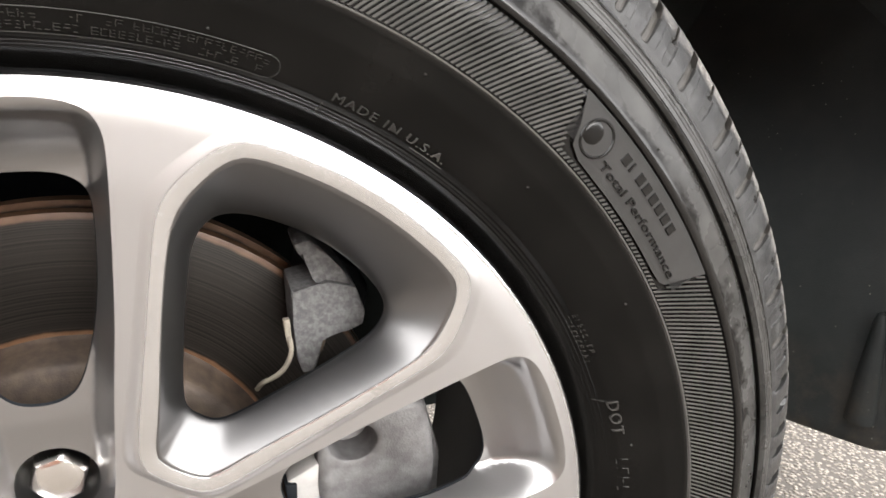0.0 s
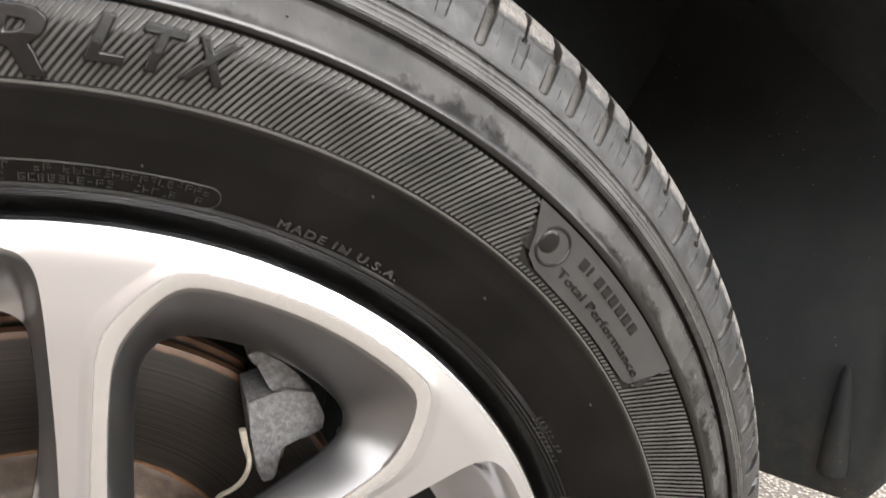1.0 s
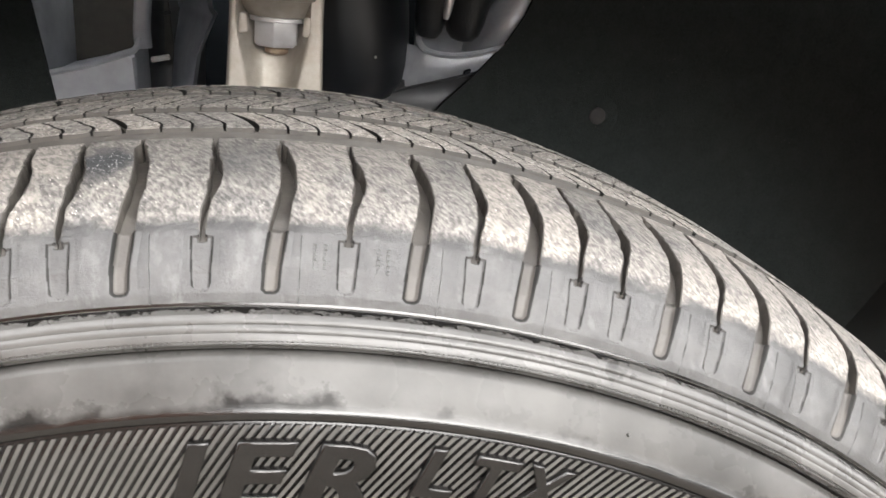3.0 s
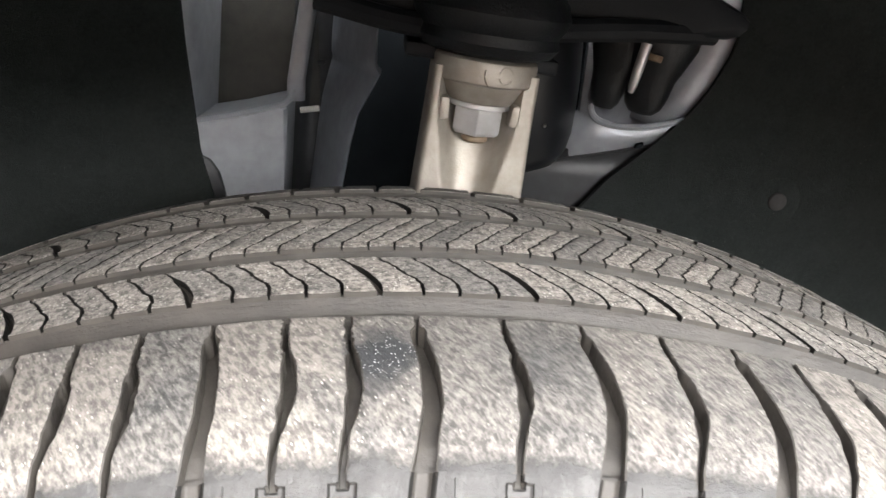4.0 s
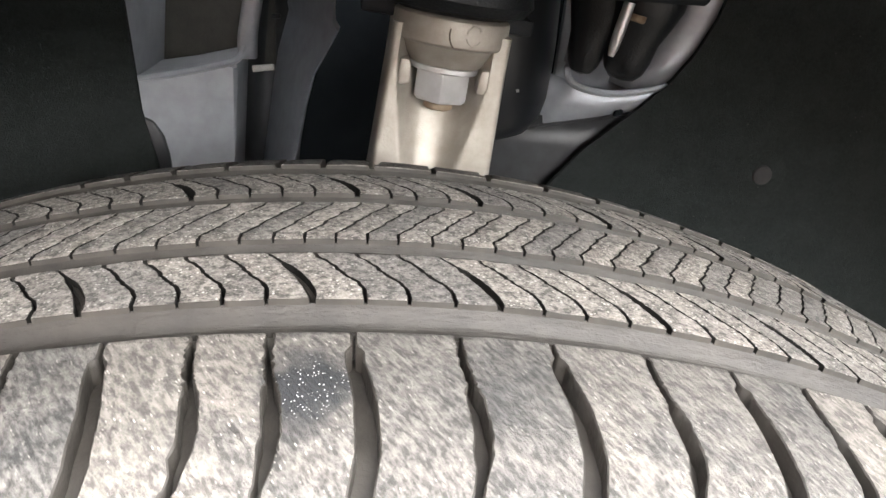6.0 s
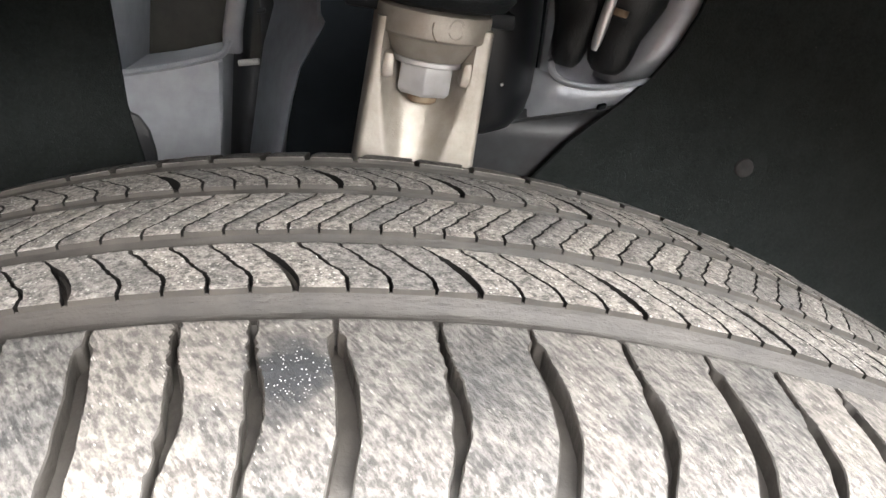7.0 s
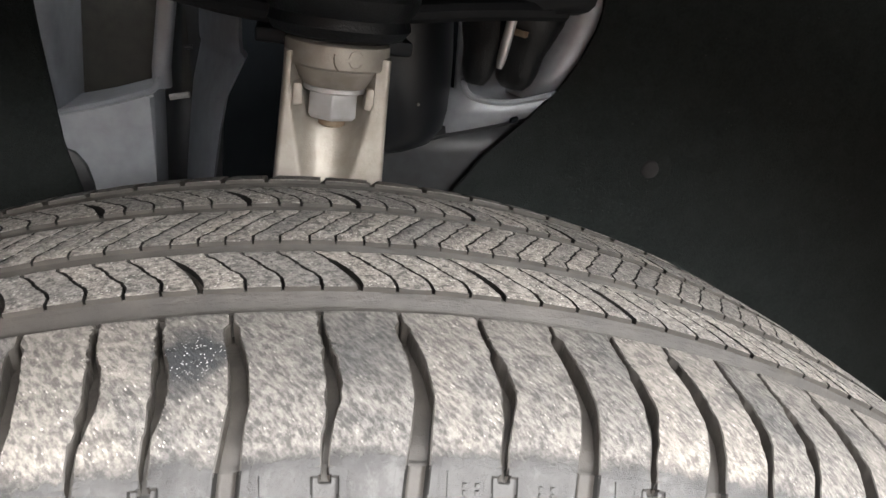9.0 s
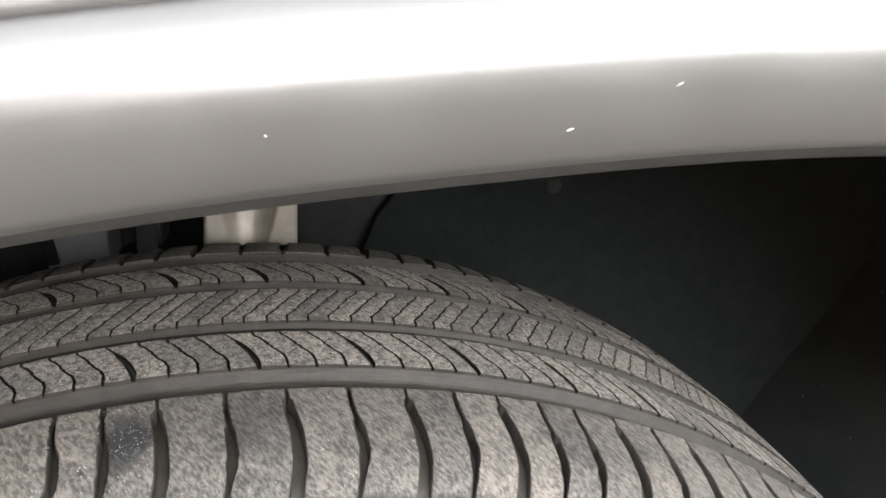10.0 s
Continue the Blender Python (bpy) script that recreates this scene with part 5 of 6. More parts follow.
def neck_casting():
    """The neck: a thick plate with a scoop that is deep under the nut and runs out towards the foot."""
    zs, us = np.linspace(0.0125, -0.072, 40), np.linspace(-1, 1, 45)
    v, f = [], []
    for z in zs:
        half_ = 0.0213 + 0.0020 * max(0.0, -z) / 0.07
        run = max(0.0, 1 - max(0.0, -0.004 - z) / 0.053)
        wide_ = 0.0168 * math.sqrt(run) + 1e-5
        deep_ = 0.019 * run ** 0.9
        for u in us:
            x = u * half_
            q = min(1.0, abs((x + 0.0014) / wide_))
            edge_ = max(0.0, (abs(u) - 0.93) / 0.07)
            v.append(at_neck(x, -0.0120 + deep_ * (1 - q ** 3.2) ** 1.2 + 0.0016 * edge_ ** 2, z))
    m = len(us)
    f += [(i * m + j, i * m + j + 1, (i + 1) * m + j + 1, (i + 1) * m + j) for i in range(len(zs) - 1) for j in range(m - 1)]
    k = len(v)
    rim = [i * m for i in range(len(zs))] + [(len(zs) - 1) * m + j for j in range(1, m)] + [i * m + m - 1 for i in range(len(zs) - 2, -1, -1)] + list(range(m - 2, 0, -1))
    for i in rim:
        p = Vector(v[i])
        v.append(Vector((p.x, AX.y + 0.024, p.z)))
    f += [(rim[i], rim[(i + 1) % len(rim)], k + (i + 1) % len(rim), k + i) for i in range(len(rim))]
    return tidy(mesh_of("neck", v, f, M_ALU, True, 45))


place("neck", neck_casting(), knuckle, "scooped cast neck")
for sg, x0, x1 in ((-1, 0.0126, 0.0172), (1, 0.0116, 0.0164)):
    bm = prism([(sg * x0, -0.0085), (sg * x1, -0.0095), (sg * x1, 0.0004), (sg * (x0 + 0.0008), 0.0)], -0.0116, 0.004, 0.0012)
    bmesh.ops.transform(bm, matrix=Matrix.Translation(AX) @ LEAN, verts=bm.verts)
    part("stop_lug", bm, M_ALU, knuckle)


def hexagon(r, h0, h1, bev, base, mat4):
    bm = bmesh.new()
    loops_ = []
    for rr, h in ((r - bev, h0), (r, h0 + bev), (r, h1)):
        loops_.append([bm.verts.new((rr * math.cos(TAU * i / 6 + 0.43), rr * math.sin(TAU * i / 6 + 0.43), h)) for i in range(6)])
    for a_, b_ in zip(loops_, loops_[1:]):
        for i in range(6):
            bm.faces.new((a_[i], a_[(i + 1) % 6], b_[(i + 1) % 6], b_[i]))
    bm.faces.new(loops_[0][::-1])
    bm.faces.new(loops_[-1])
    bmesh.ops.bevel(bm, geom=[e for e in bm.edges if abs(e.verts[0].co.z - e.verts[1].co.z) > 0.004], offset=0.0006, segments=2, affect="EDGES", profile=0.5)
    bmesh.ops.transform(bm, matrix=Matrix.Translation(base) @ mat4, verts=bm.verts)
    return bm


part("nut", hexagon(0.0112, -0.0148, -0.0030, 0.0016, AX, LEAN), M_ZINC, knuckle, "zinc-plated hexagonal nut")
part("stud", turned([(0.0045, -0.0184), (0.0056, -0.0176), (0.0056, -0.0160), (0.0052, -0.0155), (0.0056, -0.0150), (0.0056, -0.0100)], 20, AX, LEAN), M_RUST, knuckle, "rusty stud end")
boot = thing("ball_joint_boot", "black rubber boot over the ball joint", "boot")
part("boot_skin", turned([(0.0205, 0.000), (0.0270, 0.0020), (0.0300, 0.0060), (0.0290, 0.0100), (0.0315, 0.0140), (0.0330, 0.0180), (0.0310, 0.0240), (0.0240, 0.0320)], 40, at_neck(0.0, 0.006, 0.0172), LEAN), M_BLACK, boot)
bm = prism([(-0.0335, 0.0122), (0.0315, 0.0122), (0.0315, 0.0185), (-0.0335, 0.0185)], 0.004, 0.040, 0.0016)
bmesh.ops.transform(bm, matrix=Matrix.Translation(AX) @ LEAN, verts=bm.verts)
part("boot_flange", bm, M_ARM, boot, "flat dark flange")
arm = thing("control_arm", "black pressed-steel upper control arm above the knuckle", "control arm")
part("arm_plate", prism([(-0.075, 0.792), (-0.020, 0.7885), (0.004, 0.7780), (0.030, 0.7760), (0.075, 0.7760), (0.100, 0.7720), (0.150, 0.7720), (0.156, 0.7800), (0.120, 0.800), (-0.075, 0.812)], 0.128, 0.200, 0.006), M_ARM, arm)
part("arm_rim", tube(smooth_line([(-0.03, 0.130, 0.786), (0.008, 0.122, 0.7765), (0.036, 0.118, 0.7755), (0.066, 0.120, 0.7755), (0.100, 0.126, 0.7760), (0.140, 0.136, 0.774)], 2), 0.005, 10), M_ARM, arm)

# ---- wheelhouse ----
inner = thing("inner_structure", "grey painted sheet-steel body structure inside the wheel arch", "body panel", "structure")
IN_Y = 0.272


def panel_part(name, pts_, y0, y1, material, label="", bevel=0.002):
    return part(name, prism(pts_, y0, y1, bevel), material, inner, label)


def bent_sheet(name, cross, zs, slide, material, label="", sharp=60):
    """A sheet bent along an upright line: cross is (x, y) from edge to edge, slide(z) moves it sideways."""
    v = [(x + slide(z), y, z) for z in zs for x, y in cross]
    m = len(cross)
    f = [(i * m + k, i * m + k + 1, (i + 1) * m + k + 1, (i + 1) * m + k) for i in range(len(zs) - 1) for k in range(m - 1)]
    ob_ = place(name, mesh_of(name, v, f, material, True, sharp), inner, label)
    s_ = ob_.modifiers.new("thickness", "SOLIDIFY")
    s_.thickness, s_.offset = 0.0015, 0.0
    return ob_


def rounded(points, times=2):
    return [(p.x, p.y) for p in smooth_line([Vector((x, y, 0)) for x, y in points], times)]


# left of the knuckle: a box section, open above its lip
panel_part("lower_box", [(-0.140, 0.7012), (-0.117, 0.7058), (-0.091, 0.7100), (-0.067, 0.7156), (-0.0592, 0.7176), (-0.0640, 0.664), (-0.0675, 0.625), (-0.140, 0.625)], IN_Y, 0.33, M_SHEET, "pale grey box section", 0.003)
part("box_lip", tube(smooth_line([(-0.130, IN_Y, 0.7040), (-0.117, IN_Y, 0.7062), (-0.091, IN_Y, 0.7104), (-0.067, IN_Y, 0.7160), (-0.0590, IN_Y, 0.7185), (-0.0555, IN_Y, 0.7260)], 2), 0.0020, 8), M_SHEET, inner)
bent_sheet("box_side", rounded([(-0.140, IN_Y + 0.001), (-0.119, IN_Y + 0.001), (-0.112, IN_Y + 0.010), (-0.109, 0.345)]), np.linspace(0.7030, 0.815, 5), lambda z: 0.10 * (z - 0.7450), M_SHEET)
bent_sheet("box_edge", rounded([(-0.0058, IN_Y + 0.020), (-0.0056, IN_Y + 0.001), (-0.0040, IN_Y - 0.0006), (0.0020, IN_Y - 0.0006), (0.0034, IN_Y + 0.001), (0.0035, IN_Y + 0.006)]), np.linspace(0.7190, 0.815, 9),
           lambda z: -0.0560 + 0.19 * (z - 0.7190) + 0.0018 * math.exp(-(z - 0.7190) / 0.004), M_SHEET)
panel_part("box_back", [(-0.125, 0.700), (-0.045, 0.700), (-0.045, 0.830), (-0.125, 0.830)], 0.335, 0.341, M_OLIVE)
panel_part("rubber_cover", [(-0.130, 0.6880), (-0.114, 0.6870), (-0.1065, 0.6835), (-0.1015, 0.6755), (-0.0990, 0.6640), (-0.0975, 0.640), (-0.130, 0.640)], 0.2695, 0.2740, M_BLACK, "black rubber cover over the corner", 0.0016)


def tower_sheet():
    """One pressed sheet: deep beside the box, rolling forward to a wavy free edge."""
    rows = [(0.630, -0.0360), (0.655, -0.0315), (0.675, -0.0268), (0.698, -0.0222), (0.717, -0.0172), (0.730, -0.0100), (0.737, -0.0062), (0.7400, -0.0046), (0.7435, -0.0068), (0.7500, -0.0070), (0.760, -0.0064), (0.775, -0.0045), (0.815, 0.002)]
    cross = [(0.40, 0.345), (0.41, 0.318), (0.44, 0.309), (0.52, 0.298), (0.66, 0.277), (0.78, 0.260), (0.88, 0.2480), (0.95, 0.2420), (0.985, 0.2402), (1.0, 0.2412), (1.003, 0.256)]
    v = [(-0.0600 + 0.11 * (z - 0.7160) + (x + 0.0600 - 0.11 * (z - 0.7160)) * s, y + 0.0012 * math.sin(60 * z + 4 * s), z) for z, x in rows for s, y in cross]
    m = len(cross)
    f = [(i * m + k, i * m + k + 1, (i + 1) * m + k + 1, (i + 1) * m + k) for i in range(len(rows) - 1) for k in range(m - 1)]
    return mesh_of("tower_panel", v, f, M_TOWER, True, 60)


# added dark sheet: the shade on the panel's deep side
bent_sheet("tower_shade", rounded([(-0.002, 0.300), (0.002, 0.330), (0.010, 0.338), (0.022, 0.334), (0.030, 0.322), (0.034, 0.350)]), np.linspace(0.625, 0.815, 5), lambda z: -0.060 + 0.11 * (z - 0.7160), M_DARKSHEET, "added web, darkened for the shade beside the panel")
place("tower_panel", tower_sheet(), inner, "blue-grey curved panel with a wavy edge")
part("weld_stud", turned([(0.0014, 0.0), (0.0019, 0.0006), (0.0019, 0.0120)], 14, (-0.0430, 0.2965, 0.7105), Matrix.Rotation(radians(-97), 4, "Y")), M_CLIP, inner, "small pale stud")
part("weld_stud", turned([(0.0010, 0.0), (0.0014, 0.0005), (0.0014, 0.0050)], 12, (-0.0385, 0.2965, 0.7390), Matrix.Rotation(radians(-97), 4, "Y")), M_DARKSHEET, inner)

# right of the knuckle: a black strut body, a pale bracket with a rolled lip, and rubber bushes above it
part("strut_body", turned([(0.004, 0.6730), (0.020, 0.6745), (0.031, 0.6790), (0.0385, 0.6880), (0.0420, 0.7000), (0.0440, 0.7300), (0.0455, 0.820)], 44, (0.0745, 0.297, 0.0), Matrix()), M_STRUT, inner, "black strut body")
part("strut_rivet", turned([(0.0010, 0.0), (0.0008, 0.0007), (0.0002, 0.0010)], 10, (0.0915, 0.2560, 0.7090), Matrix.Rotation(radians(90), 4, "X")), M_CLIP, inner)
part("right_lip", tube(smooth_line([(0.1290, IN_Y, 0.752), (0.1235, IN_Y - 0.001, 0.738), (0.1208, IN_Y - 0.001, 0.724), (0.1218, IN_Y - 0.001, 0.7140), (0.1285, IN_Y - 0.001, 0.7085), (0.147, IN_Y - 0.001, 0.7050), (0.166, IN_Y - 0.001, 0.7072), (0.189, IN_Y - 0.001, 0.7122), (0.210, IN_Y - 0.001, 0.718)], 2), 0.0020, 8), M_SHEET, inner)


def bracket_face():
    """The pale bracket below the lip: rolls back at its left end, ends in a pressed seam."""
    top = [(0.098, 0.716), (0.1100, 0.7150), (0.1225, 0.7120), (0.1285, 0.7085), (0.147, 0.7050), (0.166, 0.7072), (0.189, 0.7122), (0.210, 0.716)]
    low = [(0.090, 0.6790), (0.1000, 0.6820), (0.1120, 0.6850), (0.1240, 0.6872), (0.1400, 0.6902), (0.1560, 0.6932), (0.1720, 0.6958), (0.195, 0.700)]
    back_ = [0.318, 0.290, 0.2765, 0.2735, 0.2725, 0.2722, 0.2725, 0.2735]
    v, f = [], []
    for i in range(8):
        for q in np.linspace(0, 1, 6):
            v.append((top[i][0] * (1 - q) + low[i][0] * q, back_[i] - 0.0035 * math.sin(math.pi * q) + 0.004 * q, top[i][1] * (1 - q) + low[i][1] * q))
    f += [(i * 6 + j, i * 6 + j + 1, i * 6 + j + 7, i * 6 + j + 6) for i in range(7) for j in range(5)]
    return mesh_of("right_lower", v, f, M_SHEET, True)


place("right_lower", bracket_face(), inner, "pale sloping bracket")
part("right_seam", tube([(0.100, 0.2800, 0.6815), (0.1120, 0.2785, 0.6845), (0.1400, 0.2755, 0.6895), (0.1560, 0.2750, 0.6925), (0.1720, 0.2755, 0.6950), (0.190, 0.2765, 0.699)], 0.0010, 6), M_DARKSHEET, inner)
# a black block stands in for the dark of the notch
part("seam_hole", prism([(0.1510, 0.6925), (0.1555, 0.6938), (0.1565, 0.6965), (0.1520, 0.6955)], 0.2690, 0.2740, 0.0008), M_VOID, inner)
# the foot stands in shadow, put in as dark sheet colour
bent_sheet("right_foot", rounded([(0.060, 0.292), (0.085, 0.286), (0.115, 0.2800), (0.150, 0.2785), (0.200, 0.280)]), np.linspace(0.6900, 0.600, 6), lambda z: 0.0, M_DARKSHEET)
bent_sheet("right_upper", rounded([(-0.0060, 0.345), (-0.0050, 0.300), (0.0000, 0.2830), (0.0090, 0.2765), (0.0220, 0.2750), (0.060, 0.2770)]), np.linspace(0.7060, 0.815, 7), lambda z: 0.164 + 0.50 * min(z - 0.711, 0.045) + 0.1 * max(0.0, z - 0.756), M_SHEET)
panel_part("right_back", [(0.122, 0.698), (0.180, 0.698), (0.200, 0.820), (0.130, 0.820)], 0.306, 0.312, M_SHEET, "", 0.001)
for x_, y_, z_, k_ in ((0.1262, 0.2620, 0.7185, 0.86), (0.1475, 0.2560, 0.7165, 1.10)):
    part("rubber_bush", turned([(0.0020 * k_, 0.0), (0.0065 * k_, 0.0012), (0.0098 * k_, 0.0052), (0.0118 * k_, 0.0120), (0.0130 * k_, 0.0220), (0.0160 * k_, 0.0300), (0.0200 * k_, 0.0420), (0.0210 * k_, 0.090)], 30, (x_, y_, z_), Matrix.Rotation(radians(11), 4, "Y")), M_BLACK, inner, "black rubber bush")
part("right_bolt", turned([(0.0016, -0.016), (0.0026, -0.012), (0.0030, -0.004), (0.0030, 0.012)], 12, (0.1385, 0.2350, 0.7480), Matrix.Rotation(radians(14), 4, "Y")), M_ZINC, inner, "bright bolt shank")
part("bolt_collar", turned([(0.0040, 0.0), (0.0046, 0.0008), (0.0046, 0.0036)], 14, (0.1460, 0.2360, 0.7500), Matrix.Rotation(radians(14), 4, "Y")), M_RUST, inner, "rusty collar")
# black back wall paints in the darkness behind the panels
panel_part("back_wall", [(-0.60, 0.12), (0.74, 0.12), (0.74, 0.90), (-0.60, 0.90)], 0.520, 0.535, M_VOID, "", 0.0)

# unseen covers added to keep sky light from leaking into the cavity
for name_, box_ in (("light_stop_roof", ((-0.60, 0.74), (0.262, 0.535), (0.885, 0.893))), ("light_stop_side", ((-0.608, -0.600), (0.262, 0.535), (0.12, 0.89))), ("light_stop_side", ((0.740, 0.748), (0.262, 0.535), (0.12, 0.89)))):
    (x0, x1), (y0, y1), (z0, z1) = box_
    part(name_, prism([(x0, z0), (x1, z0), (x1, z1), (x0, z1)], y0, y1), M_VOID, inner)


def felt_panel(name, line, label):
    """A soft liner panel with a rolled edge."""
    ob = part(name, prism(line, 0.2670, 0.2710, 0.0016), M_FELT, None, label)
    return tagged(ob, label, "liner", kind="structure")


felt_panel("wheelhouse_felt", [(0.2070, 0.88), (0.2060, 0.760), (0.2040, 0.7480), (0.1930, 0.7300), (0.1830, 0.7140), (0.1630, 0.6970), (0.1350, 0.6740), (0.1150, 0.6520), (0.090, 0.600), (0.080, 0.20), (0.74, 0.20), (0.74, 0.88)],
           "black felt wheel arch liner beside the steel bracket")
felt_panel("wheelhouse_felt", [(-0.1190, 0.88), (-0.1160, 0.750), (-0.1130, 0.707), (-0.1120, 0.6900), (-0.1085, 0.6750), (-0.1050, 0.660), (-0.095, 0.20), (-0.60, 0.20), (-0.60, 0.88)],
           "black felt wheel arch liner beside the grey box section")
button = thing("liner_clip", "round black plastic clip in the felt liner", "clip")
part("clip_head", turned([(0.0050, 0.0), (0.0060, 0.0010), (0.0056, 0.0024), (0.0040, 0.0034), (0.0008, 0.0038)], 24, (0.2445, 0.2672, 0.6605), Matrix.Rotation(radians(90), 4, "X")), M_STUD, button)
part("clip_washer", turned([(0.0150, -0.001), (0.0150, 0.0005), (0.0130, 0.0010)], 28, (0.2445, 0.2672, 0.6605), Matrix.Rotation(radians(90), 4, "X")), M_FELT, button)


def arch_liner():
    """The moulded liner: a ribbed shell round the wheel, down to the splash flap behind it."""
    v, f, n = [], [], 150
    rows = [(-0.108, 0.0), (-0.100, 0.004), (-0.06, 0.010), (0.0, 0.012), (0.06, 0.012), (0.15, 0.010), (0.262, 0.004)]
    for i in range(n + 1):
        a = -118 + (118 + 94) * i / n
        r = 0.468 + 0.150 * min(1.0, max(0.0, (abs(a) - 14) / 34)) - 0.008 * math.exp(-((a - 62) / 4.0) ** 2)
        for y, d in rows:
            v.append(polar(r + d, a, y))
    m = len(rows)
    for i in range(n):
        f += [(i * m + j, i * m + j + 1, (i + 1) * m + j + 1, (i + 1) * m + j) for j in range(m - 1)]
    me = mesh_of("arch_liner", v, f, M_LINER)
    ob = new("arch_liner", me)
    sol = ob.modifiers.new("thickness", "SOLIDIFY")
    sol.thickness, sol.offset = 0.003, 1.0
    return tagged(ob, "black moulded plastic wheel arch liner with splashed grit", "liner", kind="structure")


arch_liner()
flap = thing("splash_flap", "black plastic splash flap with a brown film hanging behind the tyre", "splash flap")
plan = smooth_line([(0.40, 0.25, 0), (0.455, 0.15, 0), (0.502, 0.077, 0), (0.534, 0.026, 0), (0.546, 0.012, 0), (0.566, 0.012, 0), (0.66, 0.030, 0), (0.80, 0.050, 0)], 2)


def flap_skin():
    """A wall along the plan line with a rounded foot."""
    v, f = [], []
    heights = (0.2640, 0.2600, 0.2625, 0.272, 0.30, 0.34, 0.37, 0.40, 0.43, 0.46, 0.49, 0.52, 0.56, 0.61, 0.67, 0.74, 0.80)
    ins = (0.004, 0.0010, 0.0, 0.0, 0.0, 0.002, 0.006, 0.013, 0.023, 0.036, 0.051, 0.066, 0.083, 0.098, 0.106, 0.108, 0.104)
    for p in plan:
        up = 0.018 * max(0.0, (p.x - 0.552) / 0.05)
        for z, d in zip(heights, ins):
            v.append((p.x + d, p.y + d, z + (up if z < 0.3 else 0)))
    m = len(heights)
    for i in range(len(plan) - 1):
        f += [(i * m + j, i * m + j + 1, (i + 1) * m + j + 1, (i + 1) * m + j) for j in range(m - 1)]
    return mesh_of("flap_skin", v, f, M_FLAP, True, 40)


ob = place("flap_skin", flap_skin(), flap)
sol = ob.modifiers.new("thickness", "SOLIDIFY")
sol.thickness, sol.offset = 0.003, 0.0
bm = turned([(0.019, 0.0), (0.014, 0.045), (0.008, 0.085), (0.005, 0.094), (0.001, 0.096)], 20, (0, 0, 0))
bmesh.ops.transform(bm, matrix=pose(0.5330, 0.0270, 0.282, 0, 0, 32) @ Matrix.Diagonal((0.5, 0.60, 0.95, 1)), verts=bm.verts)
part("flap_rib", bm, M_FLAP, flap, "tapering moulded rib")

# ---- the wing over the wheel ----
wing = thing("front_wing", "silver metallic painted wing with a rolled wheel arch edge", "car wing")


def arch_point(s):
    """The arch's edge: a flattened arc; s runs from front to back."""
    t = radians(-104 + 208 * s)
    c, k = math.cos(t), math.sin(t)
    e = 2 / 2.5
    return (0.085 + 0.475 * math.copysign(abs(k) ** e, k), 0.364 + 0.4465 * math.copysign(abs(c) ** e, c))


WING_ROWS = [(0.030, -0.100), (0.010, -0.1035), (0.0015, -0.1120), (-0.0004, -0.1230), (-0.0006, -0.1252), (0.0002, -0.1268), (0.0030, -0.1292), (0.0038, -0.1302), (0.0060, -0.1316), (0.0125, -0.1338), (0.0190, -0.1352), (0.0240, -0.1357),
             (0.0275, -0.1352), (0.0305, -0.1338), (0.0335, -0.1310), (0.0360, -0.1272), (0.0380, -0.1236), (0.0388, -0.1215), (0.0394, -0.1205), (0.0402, -0.1212), (0.0420, -0.1206), (0.060, -0.1165), (0.090, -0.1130), (0.16, -0.1090)]


def wing_skin():
    rows = WING_ROWS
    v, f, n = [], [], 140
    for i in range(n + 1):
        x, z = arch_point(i / n)
        d = Vector((x - 0.085, z - 0.364)).normalized()
        for up, y in rows:
            v.append((x + d.x * up, y, z + d.y * up))
    m = len(rows)
    for i in range(n):
        f += [(i * m + j, (i + 1) * m + j, (i + 1) * m + j + 1, i * m + j + 1) for j in range(m - 1)]
    me = mesh_of("wing_skin", v, f, M_PAINT, True, 60)
    me.materials.append(M_LIPSHADE)         # the hemmed edge's shade is put in as a darker, dull colour
    me.polygons.foreach_set("material_index", [1 if k % (m - 1) < 6 else 0 for k in range(len(f))])
    return me


ob = place("wing_skin", wing_skin(), wing)
sol = ob.modifiers.new("thickness", "SOLIDIFY")
sol.thickness, sol.offset = 0.0012, -1.0
def wing_at(x, z):
    """The wing's outer face at a place: how far out it stands."""
    best = min((math.hypot(x - p[0], z - p[1]) for p in (arch_point(k / 600) for k in range(601))))
    return float(np.interp(best, [u for u, _ in WING_ROWS[4:]], [y for _, y in WING_ROWS[4:]]))


for x, z, turn_ in ((0.1253, 0.8297, 28), (0.1037, 0.8221, 12), (0.046, 0.8265, -20)):      # stone chips
    bm = turned([(0.0005, 0.0), (0.0004, 0.0001), (0.0001, 0.00012)], 9, (0, 0, 0), Matrix.Rotation(radians(90), 4, "X"))
    bmesh.ops.transform(bm, matrix=pose(x, wing_at(x, z) - 0.0001, z, 0, -turn_, 0) @ Matrix.Diagonal((1.8 if turn_ > 0 else 0.7, 1, 0.55, 1)), verts=bm.verts)
    part("chip", bm, M_CHIP, wing, "pale stone chip")

# ---- ground and distance ----
def ground():
    v, f, n = [(0, 0, 0)], [], 64
    radii = (0.5, 1, 2, 4, 8, 16, 40, 120, 600, 2500)
    for r in radii:
        v += [(r * math.cos(TAU * i / n), r * math.sin(TAU * i / n), 0) for i in range(n)]
    f += [(0, 1 + i, 1 + (i + 1) % n) for i in range(n)]
    for k in range(len(radii) - 1):
        f += [(1 + k * n + i, 1 + (k + 1) * n + i, 1 + (k + 1) * n + (i + 1) % n, 1 + k * n + (i + 1) % n) for i in range(n)]
    return mesh_of("ground", v, f, M_GROUND)


tagged(place("ground", ground()), "pale exposed-aggregate paving with small pebbles", "ground", kind="structure")


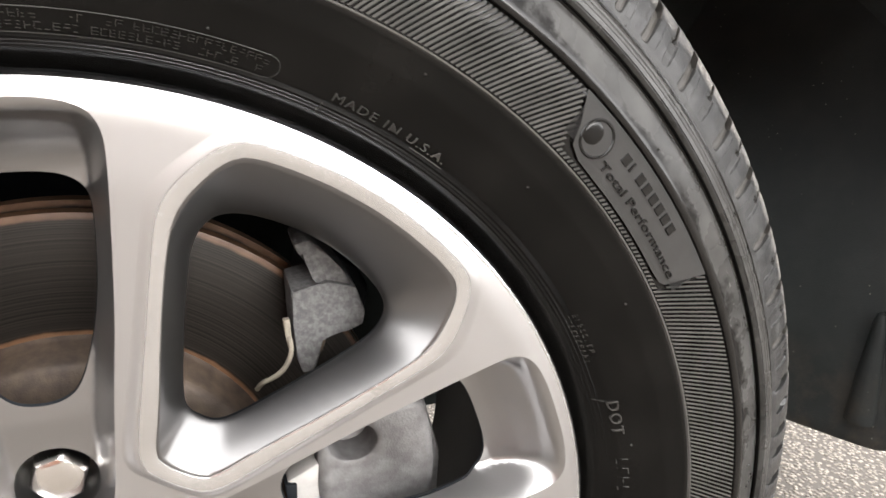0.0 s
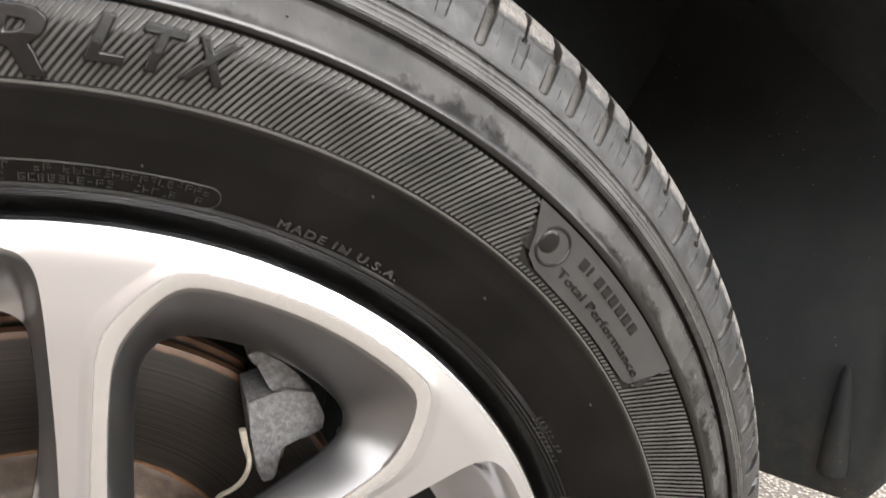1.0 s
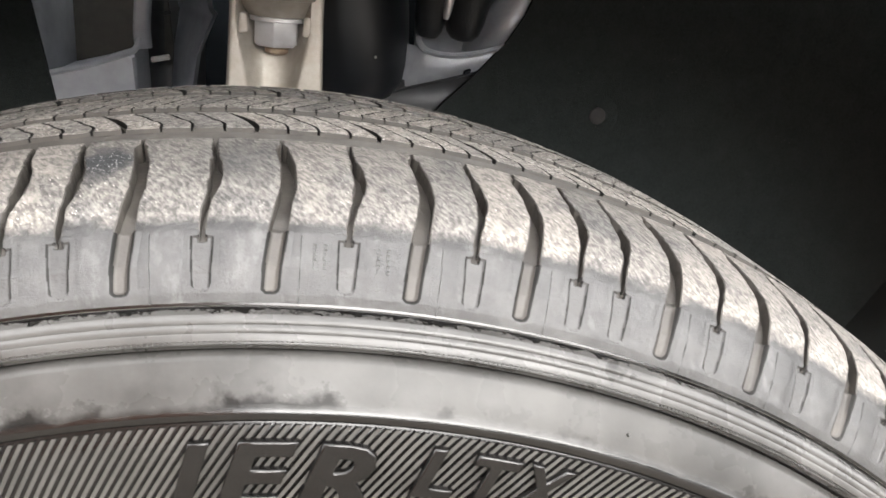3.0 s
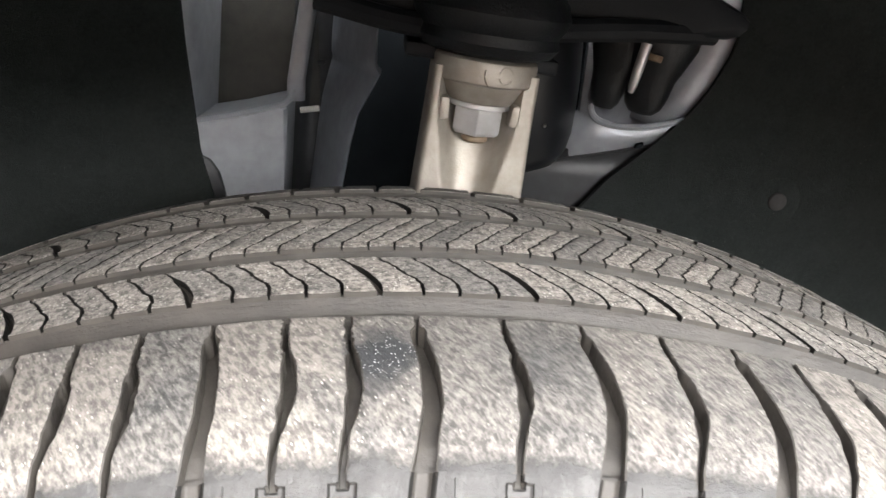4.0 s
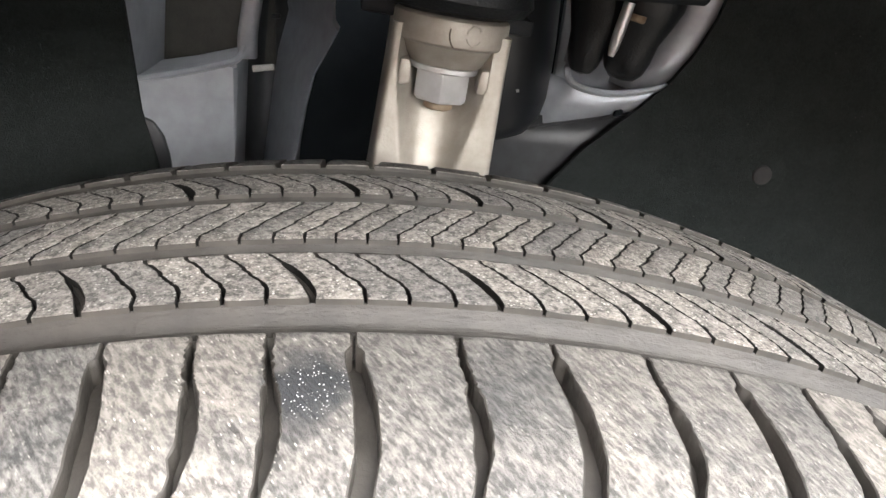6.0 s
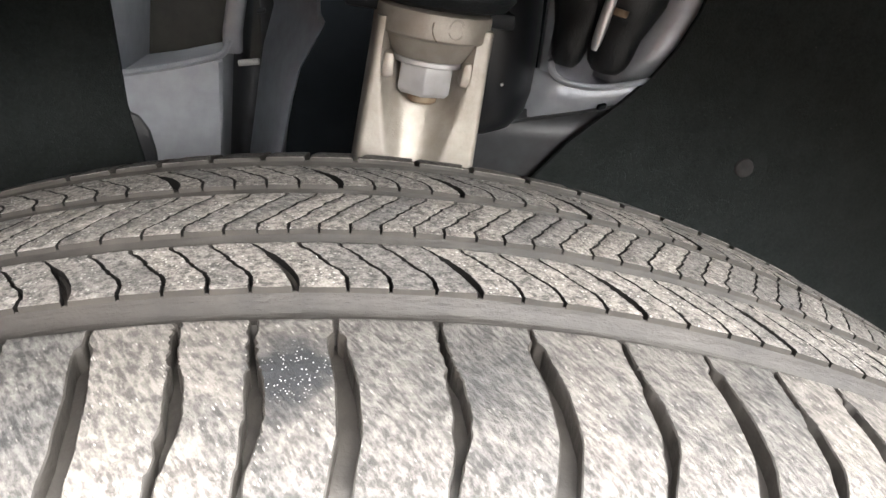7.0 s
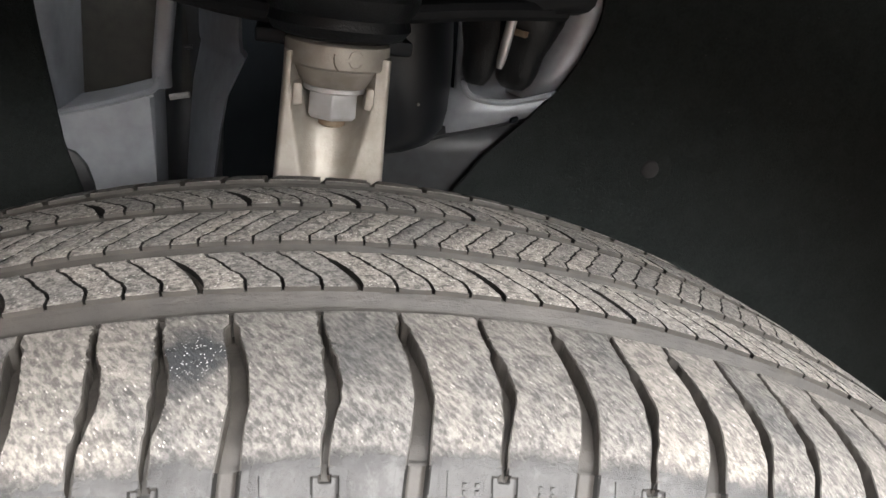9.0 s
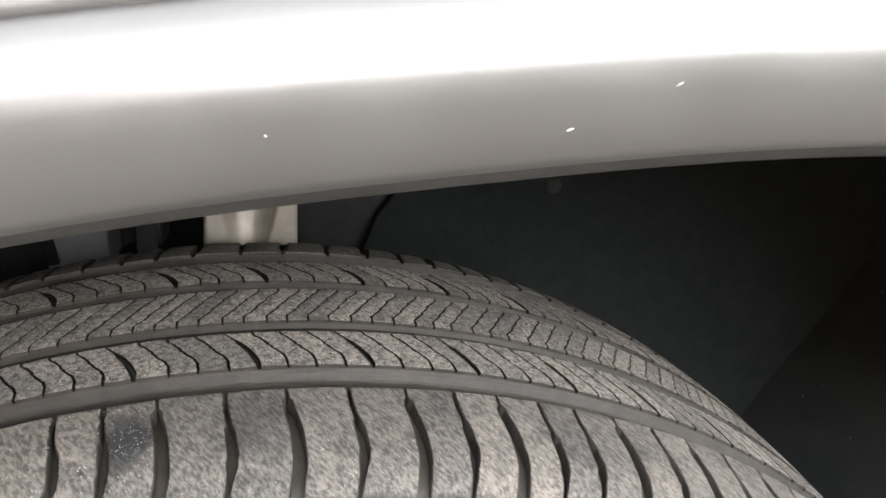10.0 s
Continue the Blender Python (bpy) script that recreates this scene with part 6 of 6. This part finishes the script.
# never in view: added to block bright sky mirrored in the sidewall
house = thing("house", "unseen red-brown brick house with a dark hipped roof, added for dark reflections", "house")
M_BRICK = plastic("red_brown_brick", (0.16, 0.075, 0.05), (0.24, 0.125, 0.085), 0.85, 6, 0.3, 90)
M_ROOF = plastic("dark_shingles", (0.045, 0.04, 0.038), (0.075, 0.068, 0.062), 0.9, 5, 0.3, 60)
M_TRIM = plastic("white_trim", (0.62, 0.61, 0.59), (0.70, 0.69, 0.67), 0.5, 8, 0.05)
M_PANE = plastic("dark_window_glass", (0.02, 0.022, 0.025), (0.03, 0.032, 0.035), 0.06, 3, 0.0)
HX0, HX1, HY0, HY1 = -12.0, -0.8, -15.0, -6.9


def solid(x0, x1, y0, y1, z0, z1, bevel=0.01):
    return prism([(x0, z0), (x1, z0), (x1, z1), (x0, z1)], y0, y1, bevel)


part("wall", solid(HX0, HX1, HY0, HY1, 0.0, 6.1), M_BRICK, house)
bm = bmesh.new()
low_ = [bm.verts.new(p) for p in ((HX0 - 0.4, HY0 - 0.4, 6.1), (HX1 + 0.4, HY0 - 0.4, 6.1), (HX1 + 0.4, HY1 + 0.4, 6.1), (HX0 - 0.4, HY1 + 0.4, 6.1))]
top_ = [bm.verts.new(p) for p in ((HX0 + 3.4, (HY0 + HY1) / 2, 8.6), (HX1 - 3.4, (HY0 + HY1) / 2, 8.6))]
for ids in ((low_[0], low_[1], top_[1], top_[0]), (low_[1], low_[2], top_[1]), (low_[2], low_[3], top_[0], top_[1]), (low_[3], low_[0], top_[0]), tuple(low_)):
    bm.faces.new(ids)
part("roof", bm, M_ROOF, house, smooth=False)
part("fascia", solid(HX0 - 0.4, HX1 + 0.4, HY1 + 0.36, HY1 + 0.42, 5.9, 6.12), M_TRIM, house)
for z_ in (1.0, 3.6):
    for x_ in (-10.9, -8.4, -5.9, -3.9):
        if z_ < 2 and x_ == -5.9:
            door_ = part("door", solid(x_, x_ + 1.0, HY1 - 0.02, HY1 + 0.05, 0.02, 2.1), M_TRIM, house)
            part("door_panel", solid(x_ + 0.2, x_ + 0.8, HY1 + 0.05, HY1 + 0.06, 1.2, 1.9), M_PANE, door_)
            continue
        frame_ = part("window", solid(x_, x_ + 1.1, HY1 - 0.02, HY1 + 0.06, z_, z_ + 1.3), M_TRIM, house)
        for k in (0, 1):
            part("pane", solid(x_ + 0.07, x_ + 1.03, HY1 + 0.06, HY1 + 0.064, z_ + 0.07 + 0.6 * k, z_ + 0.63 + 0.6 * k), M_PANE, frame_)


def woods():
    """A far belt of trees, mirrored in the glossy rubber: many small leaf clumps with gaps."""
    rw = random.Random(21)
    v, f = [], []
    for i in range(150):
        a = radians(rw.uniform(150, 318))
        d = rw.uniform(26, 34)
        x, y, h = d * math.cos(a), d * math.sin(a), rw.uniform(2.0, 8.0)
        for j in range(46):
            s = rw.random()
            w = (1 - s) * h * 0.26 + 0.25
            px, py, pz = x + rw.gauss(0, 0.5) * w, y + rw.gauss(0, 0.5) * w, h * s + rw.uniform(-0.3, 0.3)
            k, q = len(v), rw.uniform(0.35, 0.8)
            v += [(px + rw.uniform(-q, q), py + rw.uniform(-q, q), pz + rw.uniform(-q, q)) for _ in range(4)]
            f += [(k, k + 1, k + 2), (k, k + 2, k + 3), (k, k + 1, k + 3), (k + 1, k + 2, k + 3)]
    return mesh_of("woods", v, f, plastic("dark_foliage", (0.03, 0.04, 0.02), (0.07, 0.06, 0.035), 0.8, 0.5, 0.0), False)


tagged(place("woods", woods()), "dark belt of trees far behind the paving", "trees", kind="stuff")
